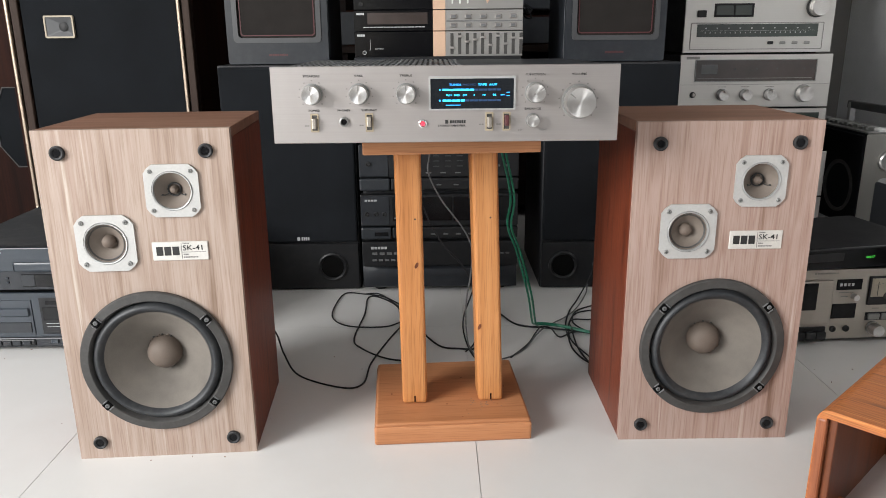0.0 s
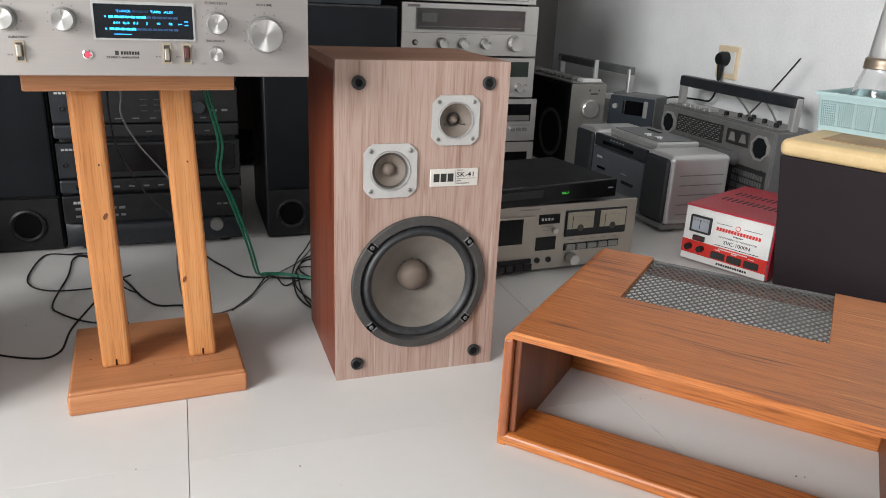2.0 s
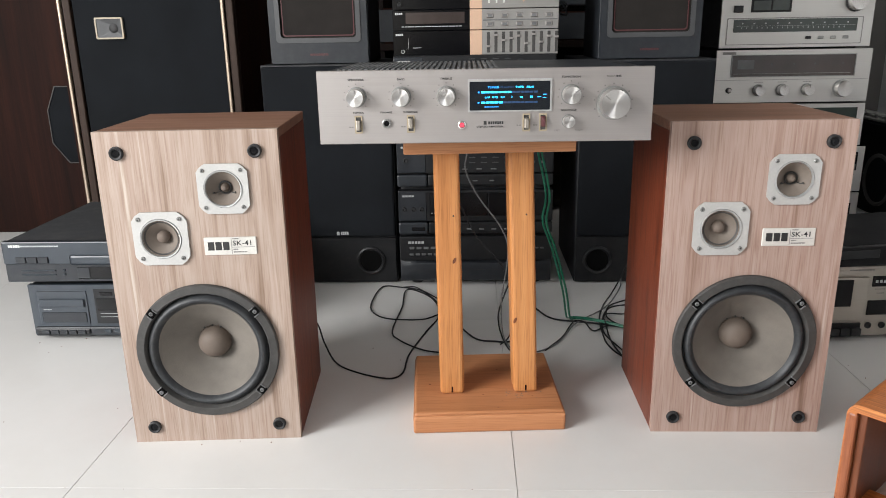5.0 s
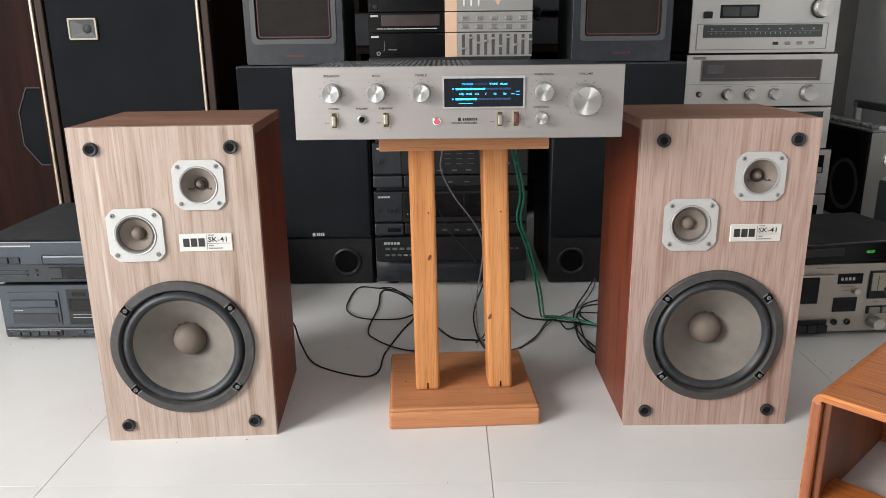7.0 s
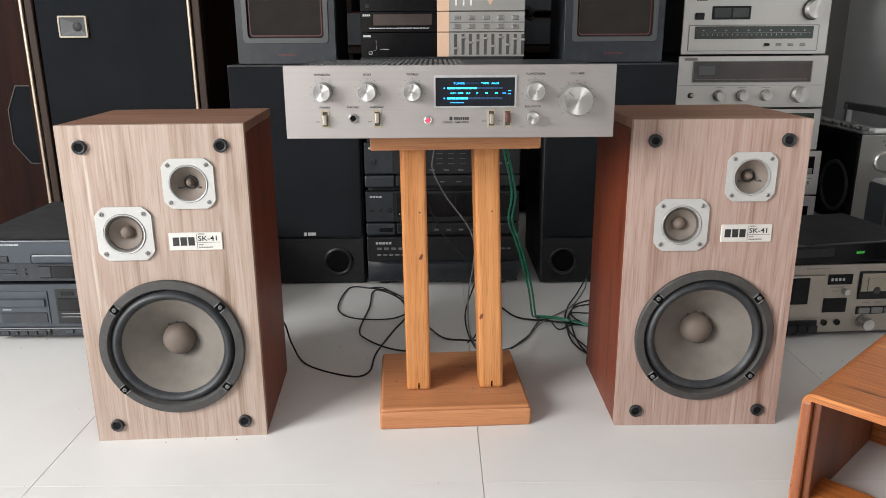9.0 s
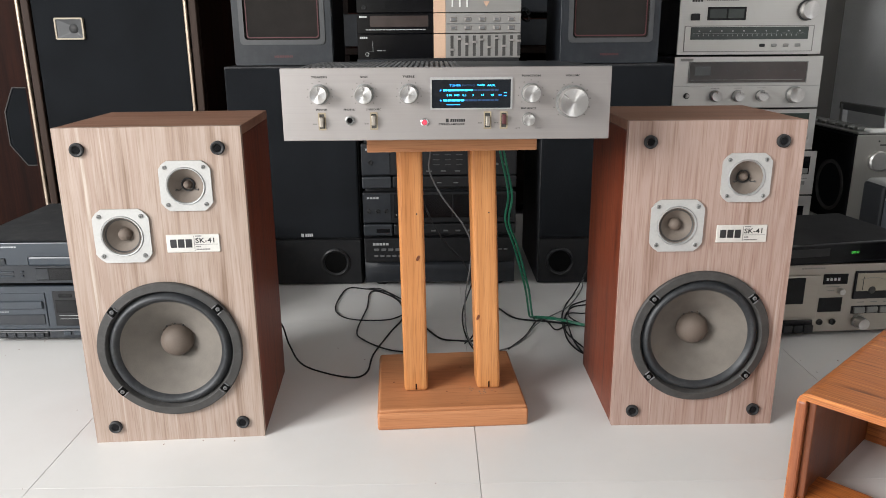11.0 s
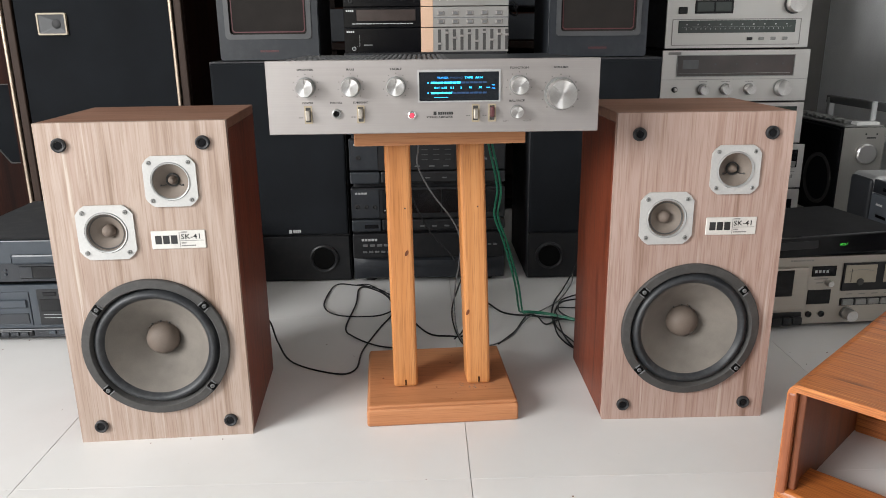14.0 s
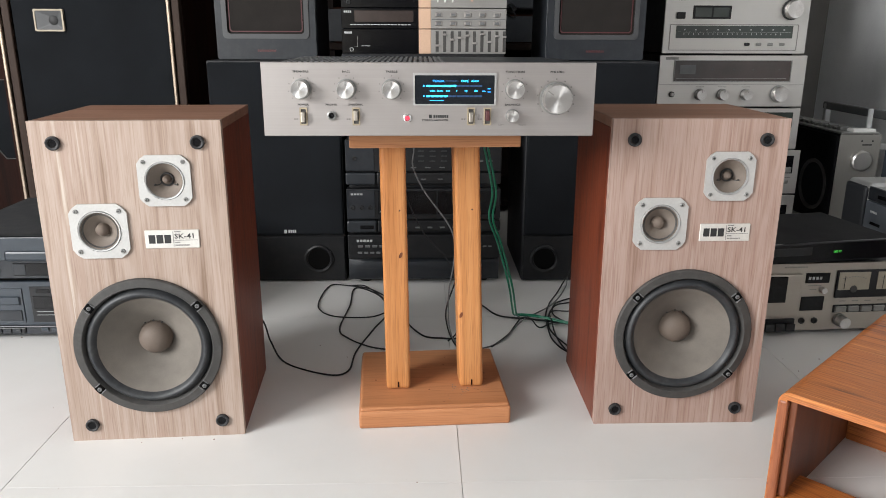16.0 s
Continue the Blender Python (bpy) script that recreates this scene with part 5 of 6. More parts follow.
# ---- voltage regulator ----
def regulator():
    W, D, H = 0.212, 0.285, 0.138
    s = thing("voltage_regulator", pose(1.2665, 1.784, 0, 0, 0, -66.4), "red and white steel voltage regulator with meter on the floor", "voltage regulator")
    h = W / 2
    part("cover", box(-h, h, 0.006, D, 0.006, H, 0.002, 1), RED, s, "red enamelled steel cover")
    f = part("front_panel", box(-h + 0.003, h - 0.003, 0.0, 0.008, 0.006, H - 0.004, 0.001, 1), WHITE, s, "white printed front panel")
    part("red_band", box(-h + 0.003, h - 0.003, -0.0005, 0.001, 0.022, 0.054), REDPANEL, f, "red lower band")
    part("front_lip", box(-h, h, -0.002, 0.008, H - 0.004, H, 0.001, 1), RED, s)
    for row in (0.10, 0.17):
        for k in range(12):
            x = -0.075 + k * 0.013
            part("vent_slot", box(x, x + 0.005, row, row + 0.032, H - 0.0005, H + 0.0006), INK, s)
    m = part("meter", box(-0.085, -0.038, -0.004, 0.001, 0.078, 0.114, 0.001, 1), METERGREY, f, "small grey panel meter")
    part("meter_rim", frame_of(rounded(-0.087, -0.036, 0.076, 0.116, 0.002), rounded(-0.083, -0.040, 0.080, 0.112, 0.002), -0.006, 0.0), INK, m)
    part("needle", box(-0.064, -0.0628, -0.0048, -0.004, 0.084, 0.106), INK, m)
    marks([(-0.08 + 0.008 * k, -0.076 + 0.008 * k, 0.103, 0.107) for k in range(5)], -0.004, GREYINK, m)
    b = part("rocker_switch", box(-0.077, -0.048, -0.005, 0.001, 0.056, 0.068, 0.001, 1), INK, f)
    part("rocker", box(-0.073, -0.052, -0.007, -0.004, 0.058, 0.066, 0.001, 1), MAROON, b)
    # maker's name as plain red bars, model code in letters
    marks(word(-0.024, 0.082, 0.096, 0.008, 15), 0.0, REDPANEL, f, "maker_mark")
    marks([(-0.025, 0.012, 0.1085, 0.1095), (0.040, 0.082, 0.1085, 0.1095), (-0.025, 0.082, 0.0575, 0.0586)], 0.0, INK, f, "rule")
    part("emblem", lathe([(0.006, 0), (0.006, -0.0006), (0.0045, -0.0006), (0.0045, 0)], (0.026, 0, 0.107), 20, close=False), REDPANEL, f)
    lettering("AC AUTOMATIC VOLTAGE REGULATOR", 0.0047, 0.029, -0.0003, 0.0785, INK, f, wide=1.05)
    marks(word(0.017, 0.041, 0.0865, 0.0026, 7), 0.0, INK, f)
    lettering("SVC-1000N", 0.0125, 0.029, -0.0003, 0.0675, INK, f, wide=1.05)
    for x in (-0.083, -0.053):
        knob(f, x, 0.039, 0.0075, 0.014, BLACK, pointer=False, name="fuse_holder")
    for k in range(3):
        x = -0.028 + k * 0.040
        o = part("socket", box(x, x + 0.034, -0.003, 0.001, 0.025, 0.041, 0.001, 1), INK, f)
        marks(word(x + 0.008, x + 0.022, 0.046, 0.002, 4), -0.0005, WHITE, f)
    marks(word(-0.012, 0.058, 0.050, 0.0025, 16), -0.0005, WHITE, f)
    marks(word(-0.012, 0.062, 0.014, 0.005, 13), 0.0, INK, f)
    feet(s, W, D, 0.007, 0.009)
    return s


regulator()


# ---- box with yellow top, basket, jar ----
BOXM = pose(1.278, 1.682, 0, 0, 0, -65)


def yellow_box():
    s = thing("wooden_chest", BOXM, "dark aubergine vinyl box with pale yellow rounded top board", "box")
    bm = box(0.0, 0.34, 0.0, 0.29, 0, 0.292, 0.003, 2)
    for v in bm.verts:
        v.co.x = 0.17 + (v.co.x - 0.17) * (1 - 0.22 * (1 - v.co.z / 0.292))
    part("body", bm, PURPLE, s, "dark aubergine vinyl body tapering to the floor")
    part("top_board", box(-0.004, 0.344, -0.005, 0.295, 0.292, 0.327, 0.014, 4), YELLOW, s, "pale yellow rounded top board")
    part("top_inlay", box(0.052, 0.335, 0.060, 0.288, 0.3265, 0.3285, 0.0008, 1), TAN, s, "worn tan inlay of the top")


yellow_box()


def frame_of_flat(x0, x1, y0, y1, t, z0, z1):
    bm = bmesh.new()
    for a in ((x0, x1, y0, y0 + t), (x0, x1, y1 - t, y1), (x0, x0 + t, y0 + t, y1 - t), (x1 - t, x1, y0 + t, y1 - t)):
        add_box(bm, *a, z0, z1)
    return bm


def basket():
    m = pose(1.490, 1.630, 0.3285, 0, 0, -70)
    s = thing("plastic_basket", m, "pale blue perforated plastic basket on the yellow top", "basket")
    W, D, H = 0.30, 0.17, 0.078
    part("bottom", box(-W / 2 + 0.008, W / 2 - 0.008, 0.008, D - 0.008, 0, 0.003), MINT, s)
    for name, a, b in (("long_side", (-W / 2, 0.0), (W / 2, 0.0)), ("long_side", (-W / 2, D), (W / 2, D)), ("short_side", (-W / 2, 0.0), (-W / 2, D)), ("short_side", (W / 2, 0.0), (W / 2, D))):
        A, B = Vector((*a, 0)), Vector((*b, 0))
        d = (B - A).normalized()
        out = Vector((d.y, -d.x, 0))
        L = (B - A).length
        bm = bmesh.new()

        def bar(s0, s1, z0, z1):
            vs = []
            for zz in (z0, z1):
                lean = (0.010 * (1 - zz / H))
                centre = Vector((0, D / 2, 0))
                for q, t in ((s0, 0.0), (s1, 0.0), (s1, 0.002), (s0, 0.002)):
                    p = A + d * q
                    p = centre + (p - centre) * (1 - 0.9 * lean / (D / 2) * 0.5)
                    n = (centre - p)
                    n = (out * (1 if out.dot(n) > 0 else -1))
                    p = p + n * t
                    vs.append(bm.verts.new((p.x, p.y, zz)))
            for fc in ((0, 1, 2, 3), (7, 6, 5, 4), (0, 4, 5, 1), (1, 5, 6, 2), (2, 6, 7, 3), (3, 7, 4, 0)):
                bm.faces.new([vs[j] for j in fc])

        bar(0, L, 0.0, 0.010)
        bar(0, L, 0.064, H)
        n = int(L / 0.0042)
        for k in range(n + 1):
            wide = 0.004 if k % 9 == 0 else 0.0022
            q = min(L * k / n, L - wide)
            bar(q, q + wide, 0.010, 0.064)
        for k in range(1, 11):
            z = 0.010 + 0.054 * k / 11
            bar(0, L, z - 0.001, z + 0.001)
        part(name, bm, MINT, s, "perforated pale blue side")
    part("rim", frame_of_flat(-W / 2 - 0.006, W / 2 + 0.006, -0.006, D + 0.006, 0.010, H - 0.004, H + 0.003), MINT, s)
    return s


basket()


def jar():
    s = thing("glass_jar", pose(1.553, 1.727, 0.332), "clear glass jar with a gold collar and tall frosted top", "jar")
    part("glass_body", lathe([(0.054, 0.0), (0.058, 0.005), (0.052, 0.07), (0.042, 0.112), (0.036, 0.128), (0.036, 0.138), (0.033, 0.138), (0.033, 0.127), (0.039, 0.111), (0.049, 0.07), (0.055, 0.007), (0.0, 0.007)], (0, 0, 0), 44, "z", close=False), GLASS, s, "clear flared glass body", True)
    part("collar", lathe([(0.037, 0.129), (0.039, 0.131), (0.0375, 0.136), (0.039, 0.140), (0.0375, 0.145), (0.038, 0.149), (0.034, 0.153), (0.0, 0.153)], (0, 0, 0), 40, "z"), GOLD, s, "ribbed gold metal collar", True)
    part("upper_glass", lathe([(0.033, 0.153), (0.032, 0.16), (0.025, 0.25), (0.022, 0.29), (0.0205, 0.29), (0.0235, 0.25), (0.0305, 0.16), (0.0315, 0.153)], (0, 0, 0), 40, "z", close=False), FROST, s, "tall frosted glass top", True)


jar()


# ---- radio recorders along the wall ----
def cd_radio():
    W, D, H = 0.494, 0.185, 0.2065
    s = thing("portable_disc_radio", pose(1.294, 2.300, 0, 0, 0, -89.5), "silver portable disc radio with black speaker grilles on the floor", "boombox")
    h = W / 2
    part("body", box(-h + 0.10, h - 0.10, 0.004, D, 0.022, H - 0.012, 0.006, 3), SILVER, s, "silver plastic body")
    for sx in (-1, 1):
        x0, x1 = (h - 0.115, h) if sx > 0 else (-h, -h + 0.115)
        sp = part("speaker_pod", box(x0, x1, 0.0, D, 0.022, H, 0.014, 4), SILVER, s, "rounded silver speaker pod")
        gm = box(x0 + 0.006, x1 - 0.008, -0.008, 0.006, 0.026, H - 0.010, 0.010, 3)
        part("speaker_grille", gm, RADIOGRILLE, sp, "curved black speaker grille")
        for k in range(5):
            z = 0.05 + 0.026 * k
            xs = x1 if sx > 0 else x0
            part("ridge", box(xs - 0.001, xs + 0.0015, 0.03, D - 0.02, z, z + 0.002), DARKSILVER, sp)
    f = part("centre_panel", box(-h + 0.115, h - 0.115, -0.006, 0.006, 0.026, H - 0.045, 0.003, 2), RADIOPANEL, s, "slate blue centre panel")
    up = part("upper_panel", box(-h + 0.115, h - 0.115, -0.004, 0.008, H - 0.043, H - 0.006, 0.003, 2), CHARCOAL, s)
    inset(up, -0.085, 0.075, H - 0.032, H - 0.022, BLACK_GLOSS, -0.004, 0.001, "dial_slot")
    buttons(up, -0.05, 0.03, H - 0.016, H - 0.012, 5, PALEINK, -0.004, 0.5, 0.0012)
    inset(f, -0.10, -0.055, 0.10, 0.108, BLACK_GLOSS, -0.006, 0.001, "slot")
    inset(f, 0.035, 0.095, 0.085, 0.094, BLACK_GLOSS, -0.006, 0.001, "slot")
    marks(word(-0.105, -0.075, 0.135, 0.006, 5), -0.006, WHITE, f, "maker_mark")
    marks(word(0.03, 0.06, 0.112, 0.003, 6), -0.006, PALEINK, f)
    lid = part("disc_lid", box(-0.115, 0.125, 0.035, D - 0.012, H - 0.012, H + 0.010, 0.006, 3), SILVER, s, "raised disc lid")
    part("lid_window", box(-0.105, 0.115, 0.045, D - 0.022, H + 0.010, H + 0.012, 0.001, 1), GREY, lid, "dark smoked lid window")
    for x in (0.02, 0.07):
        part("button", lathe([(0.014, 0), (0.012, 0.005), (0, 0.006)], (x, 0.075, H + 0.011), 20, "z"), CHROME, lid, smooth=True)
    for k in range(4):
        part("key", box(-0.06 + k * 0.016, -0.048 + k * 0.016, 0.125, 0.135, H + 0.011, H + 0.015), BLACK, lid)
    part("base", box(-h + 0.02, h - 0.006, -0.004, D - 0.01, 0.008, 0.024, 0.004, 2), DARKSILVER, s)
    feet(s, W, D, 0.009, 0.018)
    return s


cd_radio()


def recorder(m, label, W, H, D, dark):
    """A large radio cassette recorder: handle, keys, dial, ringed tweeters, cassette bay, slotted grilles."""
    s = thing("radio_cassette_recorder", m, label, "boombox", "radio recorders by the wall")
    h = W / 2
    part("body", box(-h, h, 0.004, D, 0.006, H, 0.005, 2), GREY if not dark else BLACK, s)
    f = part("front_panel", box(-h + 0.003, h - 0.003, 0.0, 0.006, 0.008, H - 0.003, 0.002, 2), DARKSILVER if not dark else BLACK, s)
    dial = part("tuning_dial", box(-h + 0.085, h - 0.205, -0.003, 0.001, H - 0.070, H - 0.018, 0.002, 1), INK, f, "black tuning dial with pale scale")
    bm = bmesh.new()
    for r in range(8):
        for k in range(24):
            x, z = -h + 0.095 + k * (W - 0.31) / 24, H - 0.0665 + r * 0.0060
            if (k * 7 + r * 3) % 5 > 1:
                add_box(bm, x, x + 0.0062, -0.0034, -0.003, z, z + 0.0015)
    part("dial_scale", bm, PALEINK, dial)
    mw = part("level_meters", box(h - 0.190, h - 0.095, -0.003, 0.001, H - 0.062, H - 0.020, 0.002, 1), INK, f)
    for x in (h - 0.183, h - 0.138):
        part("meter_face", prism([(x + 0.004, H - 0.052), (x + 0.034, H - 0.052), (x + 0.026, H - 0.028), (x + 0.012, H - 0.028)], -0.0036, -0.003), GREYINK, mw)
    for x in (-h + 0.045, h - 0.047):
        o = [(x + 0.036 * math.cos(radians(22.5 + 45 * k)), H - 0.052 + 0.036 * math.sin(radians(22.5 + 45 * k))) for k in range(8)]
        i = [(x + 0.030 * math.cos(radians(22.5 + 45 * k)), H - 0.052 + 0.030 * math.sin(radians(22.5 + 45 * k))) for k in range(8)]
        t = part("tweeter_ring", frame_of(o, i, -0.007, 0.001), SILVER, f, "octagonal silver tweeter ring")
        part("tweeter_cloth", prism(i, -0.003, 0.0), CLOTH, t)
    bay = part("cassette_bay", box(-h + 0.12, h - 0.14, -0.010, 0.002, 0.055, H - 0.080, 0.006, 2), CHARCOAL, f)
    part("roller_bar", lathe([(0.018, -h + 0.10), (0.018, h - 0.15), (0.020, h - 0.15), (0.020, h - 0.13), (0.012, h - 0.125), (0.0, h - 0.12)], (0, -0.006, H - 0.098), 28, "x"), GREY, bay, "rounded control bar", True)
    for sx in (-1, 1):
        cx = sx * (h - 0.085)
        g = part("speaker_grille", box(cx - 0.075, cx + 0.075, -0.002, 0.001, 0.02, H - 0.112, 0.002, 1), INK, f)
        bm = bmesh.new()
        for r in range(6):
            for k in range(14):
                x, z = cx - 0.068 + k * 0.0098, 0.026 + r * (H - 0.145) / 6
                add_box(bm, x, x + 0.006, -0.004, -0.002, z, z + (H - 0.145) / 6 * 0.72)
        part("grille_slats", bm, GREY, g)
    if not dark:
        jack(f, h - 0.03, H - 0.118, 0.008)
    top = part("top_panel", box(-h + 0.01, h - 0.01, 0.012, D - 0.01, H, H + 0.004, 0.001, 1), DARKSILVER, s)
    for k in range(6):
        part("key", box(-h + 0.06 + k * 0.024, -h + 0.08 + k * 0.024, 0.025, 0.060, H + 0.003, H + 0.013, 0.002, 1), SILVER, top)
    for k in range(7):
        x = h - 0.26 + k * 0.034
        part("slider_knob", box(x, x + 0.010, 0.035 + 0.02 * (k % 3), 0.048 + 0.02 * (k % 3), H + 0.003, H + 0.016, 0.002, 1), BLACK, top)
    for k in range(5):
        x = h - 0.27 + k * 0.045
        part("slider_track", box(x, x + 0.030, 0.035, 0.0365, H + 0.003, H + 0.0046), INK, top)
    hz = H + 0.088
    for sx in (-1, 1):
        x = sx * (h - 0.012)
        part("handle_arm", box(x - 0.010, x + 0.010, D * 0.4, D * 0.4 + 0.022, H - 0.04, hz, 0.004, 2), SILVER, s, "silver handle arm")
    part("handle_grip", box(-h + 0.004, h - 0.004, D * 0.4 - 0.004, D * 0.4 + 0.026, hz - 0.028, hz + 0.004, 0.005, 2), CHARCOAL, s, "dark grey carrying handle")
    feet(s, W, D, 0.008)
    return s


big = recorder(pose(1.605, 2.304, 0, 0, 0, -90), "grey radio cassette recorder with raised handle by the wall", 0.512, 0.264, 0.125, False)
rod = part("antenna", tube([(0.045, 0.07, 0.266), (0.11, 0.085, 0.345), (0.185, 0.10, 0.45)], 0.0028, 8, 2), CHROME, big, "extended telescopic antenna", True)
part("antenna_stub", tube([(-0.04, 0.08, 0.335), (0.03, 0.075, 0.30), (0.075, 0.07, 0.27)], 0.0030, 8, 2), DARKSILVER, big, "", True)
part("antenna_stub", tube([(0.09, 0.09, 0.325), (0.13, 0.085, 0.30), (0.165, 0.08, 0.27)], 0.0030, 8, 2), DARKSILVER, big, "", True)


def end_recorder():
    """Black-fronted recorder whose silver end with a large knob shows."""
    W, H, D = 0.56, 0.300, 0.135
    s = thing("radio_recorder", pose(1.37, 3.035, 0, 0, 0, -90), "black-fronted radio recorder with silver end panel and large knob", "boombox", "radio recorders by the wall")
    h = W / 2
    part("body", box(-h, h - 0.006, 0.003, D, 0.0, H, 0.004, 2), MATTBLACK, s)
    f = part("front_panel", box(-h + 0.003, h - 0.008, -0.003, 0.004, 0.006, H - 0.006, 0.002, 1), MATTBLACK, s)
    w = part("woofer_ring", lathe([(0.085, -0.003), (0.085, -0.008), (0.078, -0.010), (0.072, -0.003)], (h - 0.12, 0, 0.12), 40, close=False), GASKET, f, "thin dark woofer ring", True)
    part("woofer_cloth", lathe([(0.073, -0.0035), (0.0, -0.004)], (h - 0.12, 0, 0.12), 32), CLOTH, w)
    e = part("end_panel", box(h - 0.006, h, 0.002, D, 0.004, H, 0.002, 1), ENDMETAL, s, "silver end panel")
    part("end_knob", lathe([(0.032, h), (0.032, h + 0.012), (0.028, h + 0.016), (0.0, h + 0.016)], (0, 0.075, H - 0.082), 36, "x"), KNOB, e, "large turned knob", True)
    part("end_mark", box(h, h + 0.0006, 0.075, 0.105, H - 0.034, H - 0.030), INK, e)
    for y in (0.072, 0.107):
        part("end_screw", lathe([(0.003, h), (0.0, h + 0.001)], (0, y, H - 0.020), 10, "x"), INK, e)
    top = part("top_panel", box(-h + 0.004, h - 0.008, 0.006, D - 0.004, H, H + 0.006, 0.002, 1), DARKSILVER, s)
    for k in range(16):
        part("key", box(-h + 0.03 + k * 0.030, -h + 0.05 + k * 0.030, 0.03, 0.06, H + 0.005, H + 0.014 + 0.004 * (k % 2), 0.002, 1), DARKSILVER, top)
    part("white_knob", box(h - 0.046, h - 0.033, 0.103, 0.116, H + 0.005, H + 0.078, 0.003, 2), PALEINK, s, "white upright handle end")
    part("end_cap", box(h - 0.05, h - 0.01, 0.045, 0.12, H + 0.004, H + 0.016, 0.003, 1), WHITE, s)
    for x in (-h + 0.03, h - 0.015):
        part("handle_arm", box(x - 0.009, x + 0.009, D + 0.088, D + 0.112, H - 0.05, H + 0.052, 0.003, 1), SILVER, s)
        part("handle_link", box(x - 0.006, x + 0.006, D - 0.02, D + 0.10, H - 0.05, H - 0.03, 0.002, 1), SILVER, s)
    part("handle_grip", box(-h + 0.01, h - 0.005, D + 0.090, D + 0.110, H + 0.030, H + 0.058, 0.004, 2), GREY, s, "long grey carrying handle")
    return s


end_recorder()


def grey_radio():
    s = thing("table_radio", pose(1.575, 2.70, 0, 0, 0, -58), "dusty grey portable radio with dark tape window by the wall", "radio")
    part("body", box(-0.085, 0.085, 0.004, 0.10, 0.004, 0.272, 0.006, 2), GREY, s, "dusty grey plastic body")
    f = part("front_panel", box(-0.082, 0.082, -0.003, 0.006, 0.008, 0.266, 0.003, 2), SLATE, s)
    part("tape_window", box(-0.020, 0.045, -0.006, -0.002, 0.205, 0.252, 0.002, 1), BLACK_GLOSS, f)
    part("window_edge", box(-0.030, -0.020, -0.007, -0.002, 0.205, 0.252, 0.002, 1), CHROME, f)
    part("window_edge", box(0.047, 0.062, -0.006, -0.002, 0.200, 0.256, 0.002, 1), SILVER, f)
    knob(f, -0.055, 0.230, 0.009, 0.010, SILVER, y=-0.003, pointer=False)
    part("speaker_grille", lathe([(0.055, -0.003), (0.053, -0.006), (0.0, -0.006)], (0.0, 0, 0.12), 32), CLOTH, f)
    return s


grey_radio()

# ---- outlet and cables ----
o = thing("power_outlet", pose(1.80, 2.516, 0.349, 0, 0, -90), "cream plastic wall outlet with a black plug in it", "outlet")
part("cover_plate", box(-0.050, 0.050, -0.010, 0, 0, 0.104, 0.004, 2), CREAM, o, "cream cover plate")
part("socket_insert", box(-0.038, 0.038, -0.012, -0.009, 0.018, 0.086, 0.003, 2), WHITE, o)
pl = thing("power_plug", pose(1.788, 2.520, 0.412, 0, 0, -90), "black round moulded plug with cable in the outlet", "plug")
part("plug_body", lathe([(0.023, 0), (0.023, -0.018), (0.018, -0.028), (0.0, -0.030)], (0, 0, 0), 28), BLACK, pl, smooth=True)
part("strain_relief", lathe([(0.011, 0.0), (0.009, -0.03), (0.006, -0.055)], (0, -0.016, -0.012), 16, "z"), BLACK, pl, smooth=True)
part("cable", tube([(0, -0.016, -0.06), (0.004, -0.022, -0.10), (-0.01, -0.03, -0.135), (-0.06, -0.04, -0.138), (-0.16, -0.07, -0.145), (-0.22, -0.10, -0.18), (-0.255, -0.16, -0.27), (-0.27, -0.18, -0.36), (-0.27, -0.18, -0.405)], 0.0032, 8), BLACK, pl, "black power cable", True)


def cable(pts, r, material, label, name="speaker_cable"):
    return tagged(part(name, tube(pts, r, 8, 8), material, smooth=True), label, "cable", "loose cables")


Z = 0.0022
cable([(-0.27, 1.72, 0.12), (-0.258, 1.78, 0.07), (-0.248, 1.793, 0.02), (-0.21, 1.736, Z), (-0.124, 1.684, Z), (-0.089, 1.701, Z), (-0.082, 1.786, Z), (-0.055, 1.90, Z), (-0.030, 1.998, Z), (-0.05, 2.101, Z), (-0.10, 2.165, Z), (-0.12, 2.15, Z), (-0.118, 2.049, Z), (-0.127, 1.909, Z), (-0.106, 1.850, Z + 0.003), (-0.052, 1.802, Z + 0.002), (0.01, 1.79, Z)], 0.0017, BLACK, "thin black speaker cable looped on the floor tiles")
cable([(-0.03, 2.08, 0.006), (-0.08, 2.15, 0.006), (-0.135, 2.185, Z), (-0.178, 2.189, Z), (-0.192, 2.10, Z), (-0.186, 2.025, Z), (-0.146, 1.973, 0.004), (-0.069, 1.961, 0.006), (-0.032, 1.99, 0.006), (0.0, 2.03, Z)], 0.0016, BLACK, "thin black cable in a loop on the floor")
cable([(-0.03, 2.05, Z), (0.0, 1.98, Z), (0.025, 1.911, Z), (0.054, 1.86, Z), (0.09, 1.850, Z), (0.112, 1.847, Z), (0.14, 1.855, Z)], 0.0019, BLACK, "black cable lying behind the pine stand")
cable([(0.15, 2.12, Z), (0.168, 2.075, Z), (0.188, 2.035, Z), (0.22, 1.973, Z), (0.291, 1.943, 0.005), (0.373, 1.917, Z), (0.43, 1.85, Z)], 0.0020, BLACK, "black cable running past the stand to the speaker")
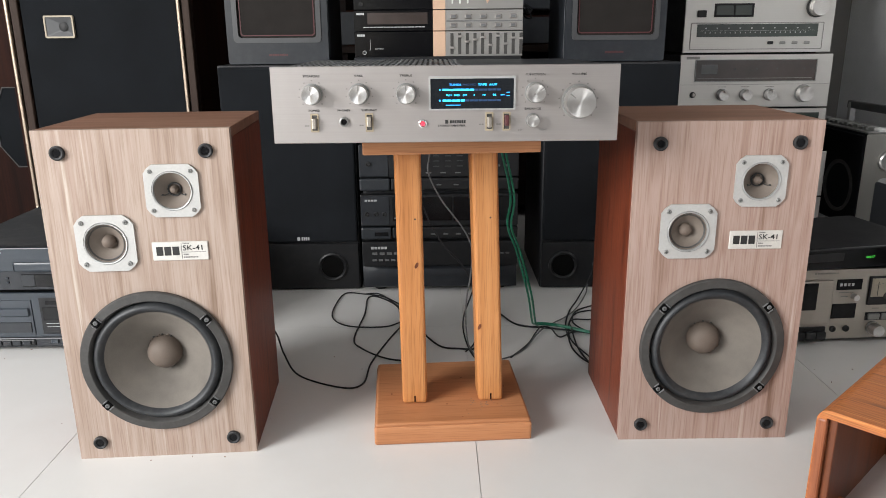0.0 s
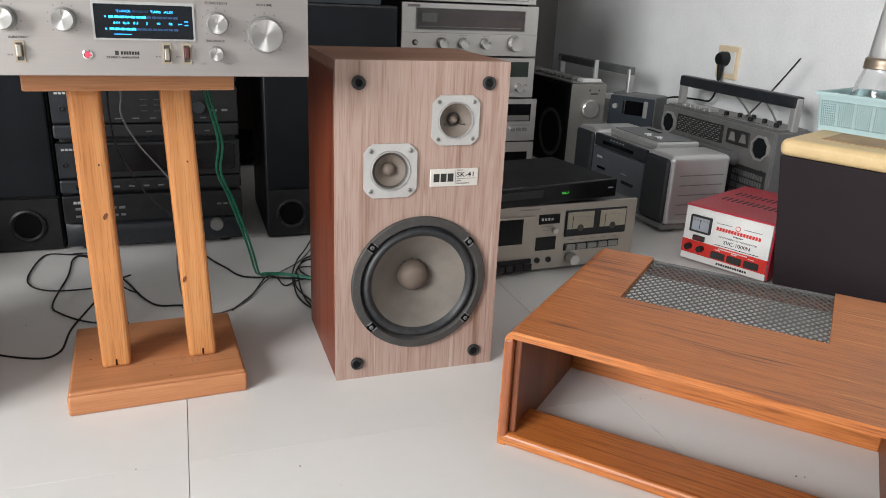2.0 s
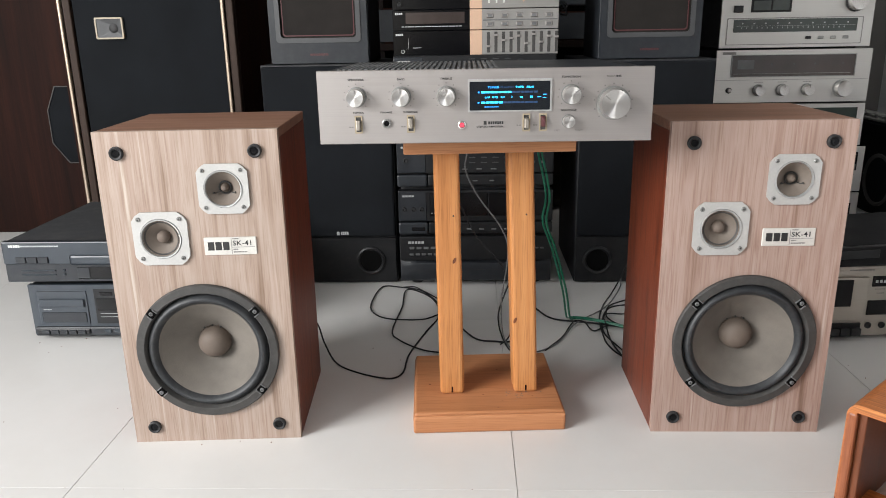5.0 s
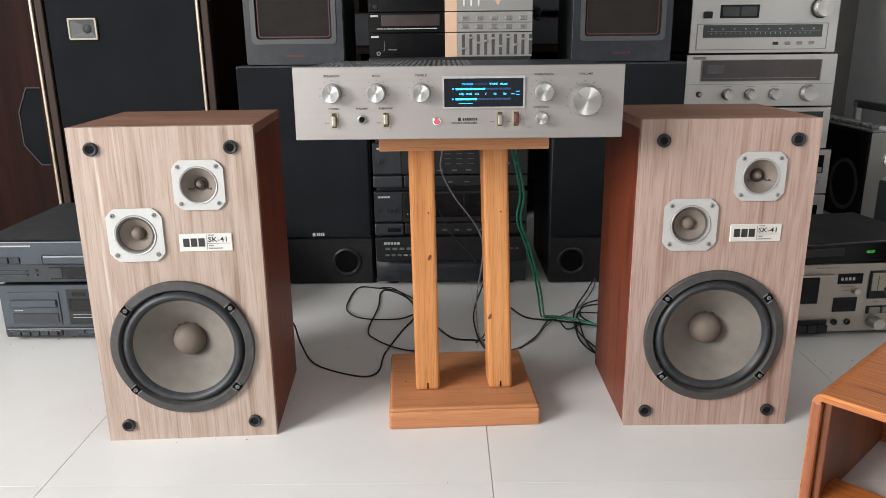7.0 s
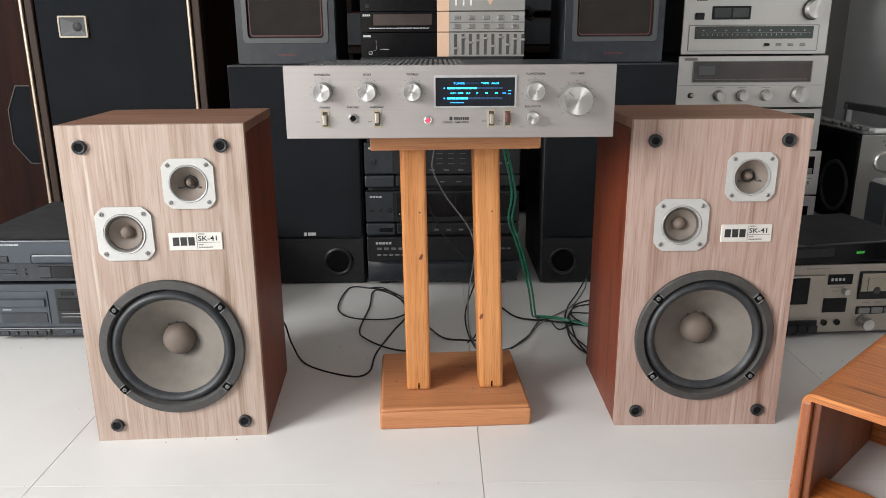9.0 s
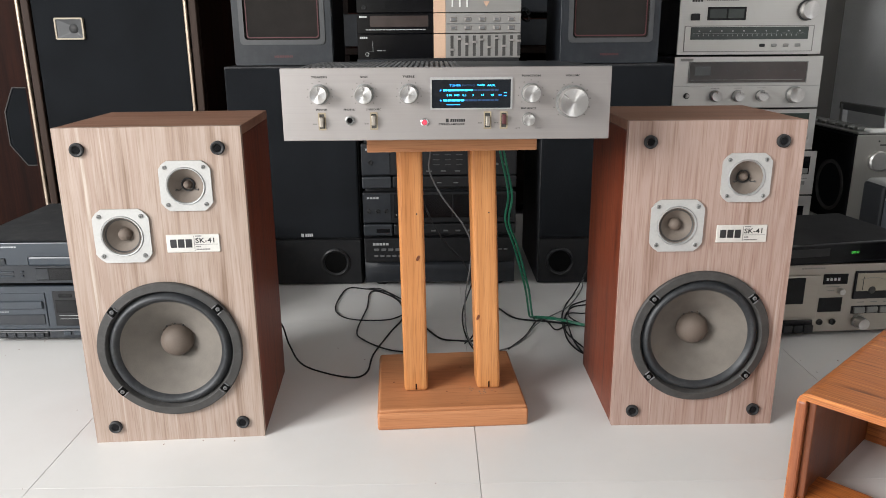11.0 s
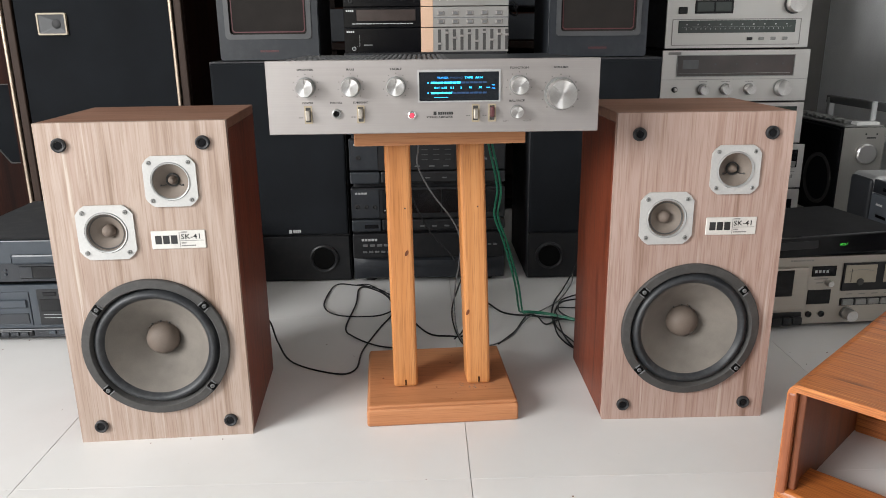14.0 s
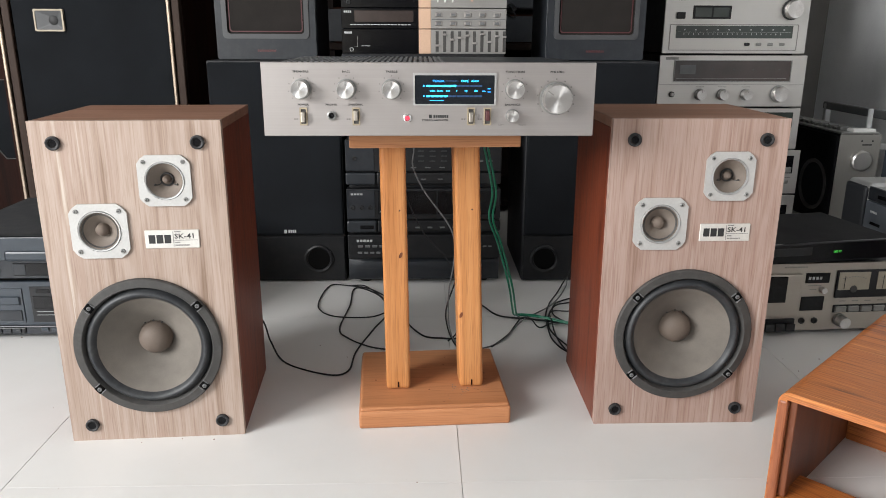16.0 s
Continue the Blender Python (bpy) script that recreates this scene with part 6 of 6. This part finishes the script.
cable([(0.06, 1.70, 0.50), (0.037, 1.74, 0.46), (0.035, 1.76, 0.405), (0.033, 1.76, 0.372), (0.055, 1.76, 0.325), (0.094, 1.76, 0.271), (0.109, 1.76, 0.233), (0.107, 1.76, 0.189), (0.099, 1.765, 0.133), (0.099, 1.775, 0.075), (0.107, 1.79, 0.03), (0.13, 1.80, Z), (0.172, 1.80, Z), (0.217, 1.844, Z), (0.266, 1.937, 0.006), (0.346, 2.041, Z), (0.40, 2.16, Z), (0.41, 2.19, 0.02)], 0.0014, GREY, "thin grey cable hanging from the amplifier")
cable([(0.05, 1.70, 0.50), (0.02, 1.75, 0.44), (0.015, 1.80, 0.33), (0.05, 1.81, 0.24), (0.10, 1.80, 0.18), (0.125, 1.80, 0.10), (0.118, 1.82, 0.03), (0.10, 1.835, Z)], 0.0016, BLACK, "thin black cable hanging behind the stand")
cable([(0.43, 2.205, 0.062), (0.405, 2.17, 0.03), (0.372, 2.12, Z), (0.344, 2.054, Z), (0.322, 1.975, Z), (0.314, 1.90, 0.006), (0.315, 1.834, Z), (0.337, 1.772, Z), (0.39, 1.73, Z)], 0.0017, BLACK, "thin black cable from the speaker port to the floor")
cable([(0.43, 2.10, Z), (0.402, 2.087, Z), (0.36, 2.054, Z), (0.341, 2.00, 0.006), (0.339, 1.955, 0.008), (0.368, 1.918, 0.005), (0.43, 1.90, Z)], 0.0017, BLACK, "thin black cable hooked beside the loudspeaker")
cable([(0.187, 1.805, Z), (0.227, 1.868, Z), (0.25, 1.925, Z), (0.265, 1.95, 0.006), (0.284, 1.94, 0.007), (0.298, 1.904, Z), (0.333, 1.922, 0.006), (0.40, 1.93, Z)], 0.0016, BLACK, "thin black cable crossing the floor behind the stand")
cable([(-0.128, 2.184, Z), (-0.100, 2.187, Z), (-0.075, 2.155, Z), (-0.050, 2.105, Z), (-0.034, 2.055, 0.005), (-0.02, 1.99, Z), (0.0, 1.95, Z), (0.021, 1.926, Z)], 0.0014, BLACK, "thin black cable curling behind the pine post")
cable([(0.13, 1.78, 0.20), (0.112, 1.82, 0.13), (0.100, 1.87, 0.07), (0.098, 1.91, 0.025), (0.104, 1.88, Z), (0.117, 1.807, Z), (0.14, 1.775, Z)], 0.0016, BLACK, "thin black cable dropping behind the posts")
cable([(0.43, 2.08, Z), (0.402, 2.059, Z), (0.359, 2.041, Z), (0.333, 1.99, Z), (0.327, 1.935, 0.009), (0.325, 1.86, Z), (0.330, 1.80, Z), (0.345, 1.75, Z), (0.40, 1.73, Z)], 0.0016, BLACK, "black cable bundle beside the loudspeaker")
cable([(0.43, 2.02, Z), (0.38, 2.00, Z), (0.335, 1.985, 0.006), (0.318, 1.90, Z), (0.335, 1.82, Z), (0.36, 1.76, Z), (0.41, 1.75, Z)], 0.0015, BLACK, "second black cable beside the loudspeaker")
for dx, dy in ((0.0, 0.0), (0.006, -0.008)):
    cable([(0.14 + dx, 1.69, 0.50), (0.155 + dx, 1.74, 0.45), (0.160 + dx, 1.76 + dy, 0.41), (0.177 + dx, 1.765 + dy, 0.329), (0.173 + dx, 1.77 + dy, 0.276), (0.192 + dx, 1.785 + dy, 0.221), (0.220 + dx, 1.83 + dy, 0.125), (0.238 + dx, 1.90 + dy, 0.045), (0.250 + dx, 1.955 + dy, 0.012), (0.268, 1.978 + dy, 0.004), (0.305, 1.953 + dy, 0.009), (0.373, 1.915 + dy, 0.006), (0.43, 1.88 + dy, Z)], 0.0021, GREENWIRE, "green speaker cable hanging from the amplifier to the floor")
for dz in (0.0, 0.022):
    cable([(0.20, 2.42, 0.675 + dz), (0.255, 2.50, 0.668 + dz), (0.30, 2.62, 0.648 + dz * 0.6), (0.335, 2.80, 0.655 + dz), (0.33, 2.97, 0.69), (0.30, 3.05, 0.60)], 0.0026, BLACK, "black lead hanging behind the component stack", "audio_lead")

# ---- floor tiles ----
tile_mesh = None
PITCH = 0.632
for i in range(-6, 4):
    for j in range(-6, 6):
        cx, cy = 0.103 + PITCH * (i + 0.5), 1.343 + PITCH * (j - 0.5)
        x0, x1 = max(cx - PITCH / 2 + 0.0005, WX0), min(cx + PITCH / 2 - 0.0005, WX1)
        y0, y1 = max(cy - PITCH / 2 + 0.00018, WY0), min(cy + PITCH / 2 - 0.00018, WY1)
        if x1 - x0 < 0.05 or y1 - y0 < 0.05:
            continue
        whole = x1 - x0 > PITCH - 0.003 and y1 - y0 > PITCH - 0.003
        if whole and tile_mesh:
            ob = new("tile", tile_mesh)
            ob.parent = floor
        else:
            ob = part("tile", box(x0 - cx, x1 - cx, y0 - cy, y1 - cy, -0.0035, 0.0, 0.00012, 1), TILE, floor)
            if whole:
                tile_mesh = ob.data
        ob.location = (cx, cy, 0)

# ---- crumbs on the tiles ----
rng = random.Random(4)
bm = bmesh.new()
for k in range(70):
    x, y, r = rng.uniform(-0.9, 0.95), rng.uniform(0.95, 1.9), rng.uniform(0.0004, 0.0011)
    add_box(bm, x - r, x + r * rng.uniform(0.4, 1), y - r * rng.uniform(0.4, 1), y + r, 0.0, r * 0.8)
tagged(part("floor_crumbs", bm, TEAK_END), "tiny dark crumbs scattered on the floor tiles", "debris", kind="stuff")
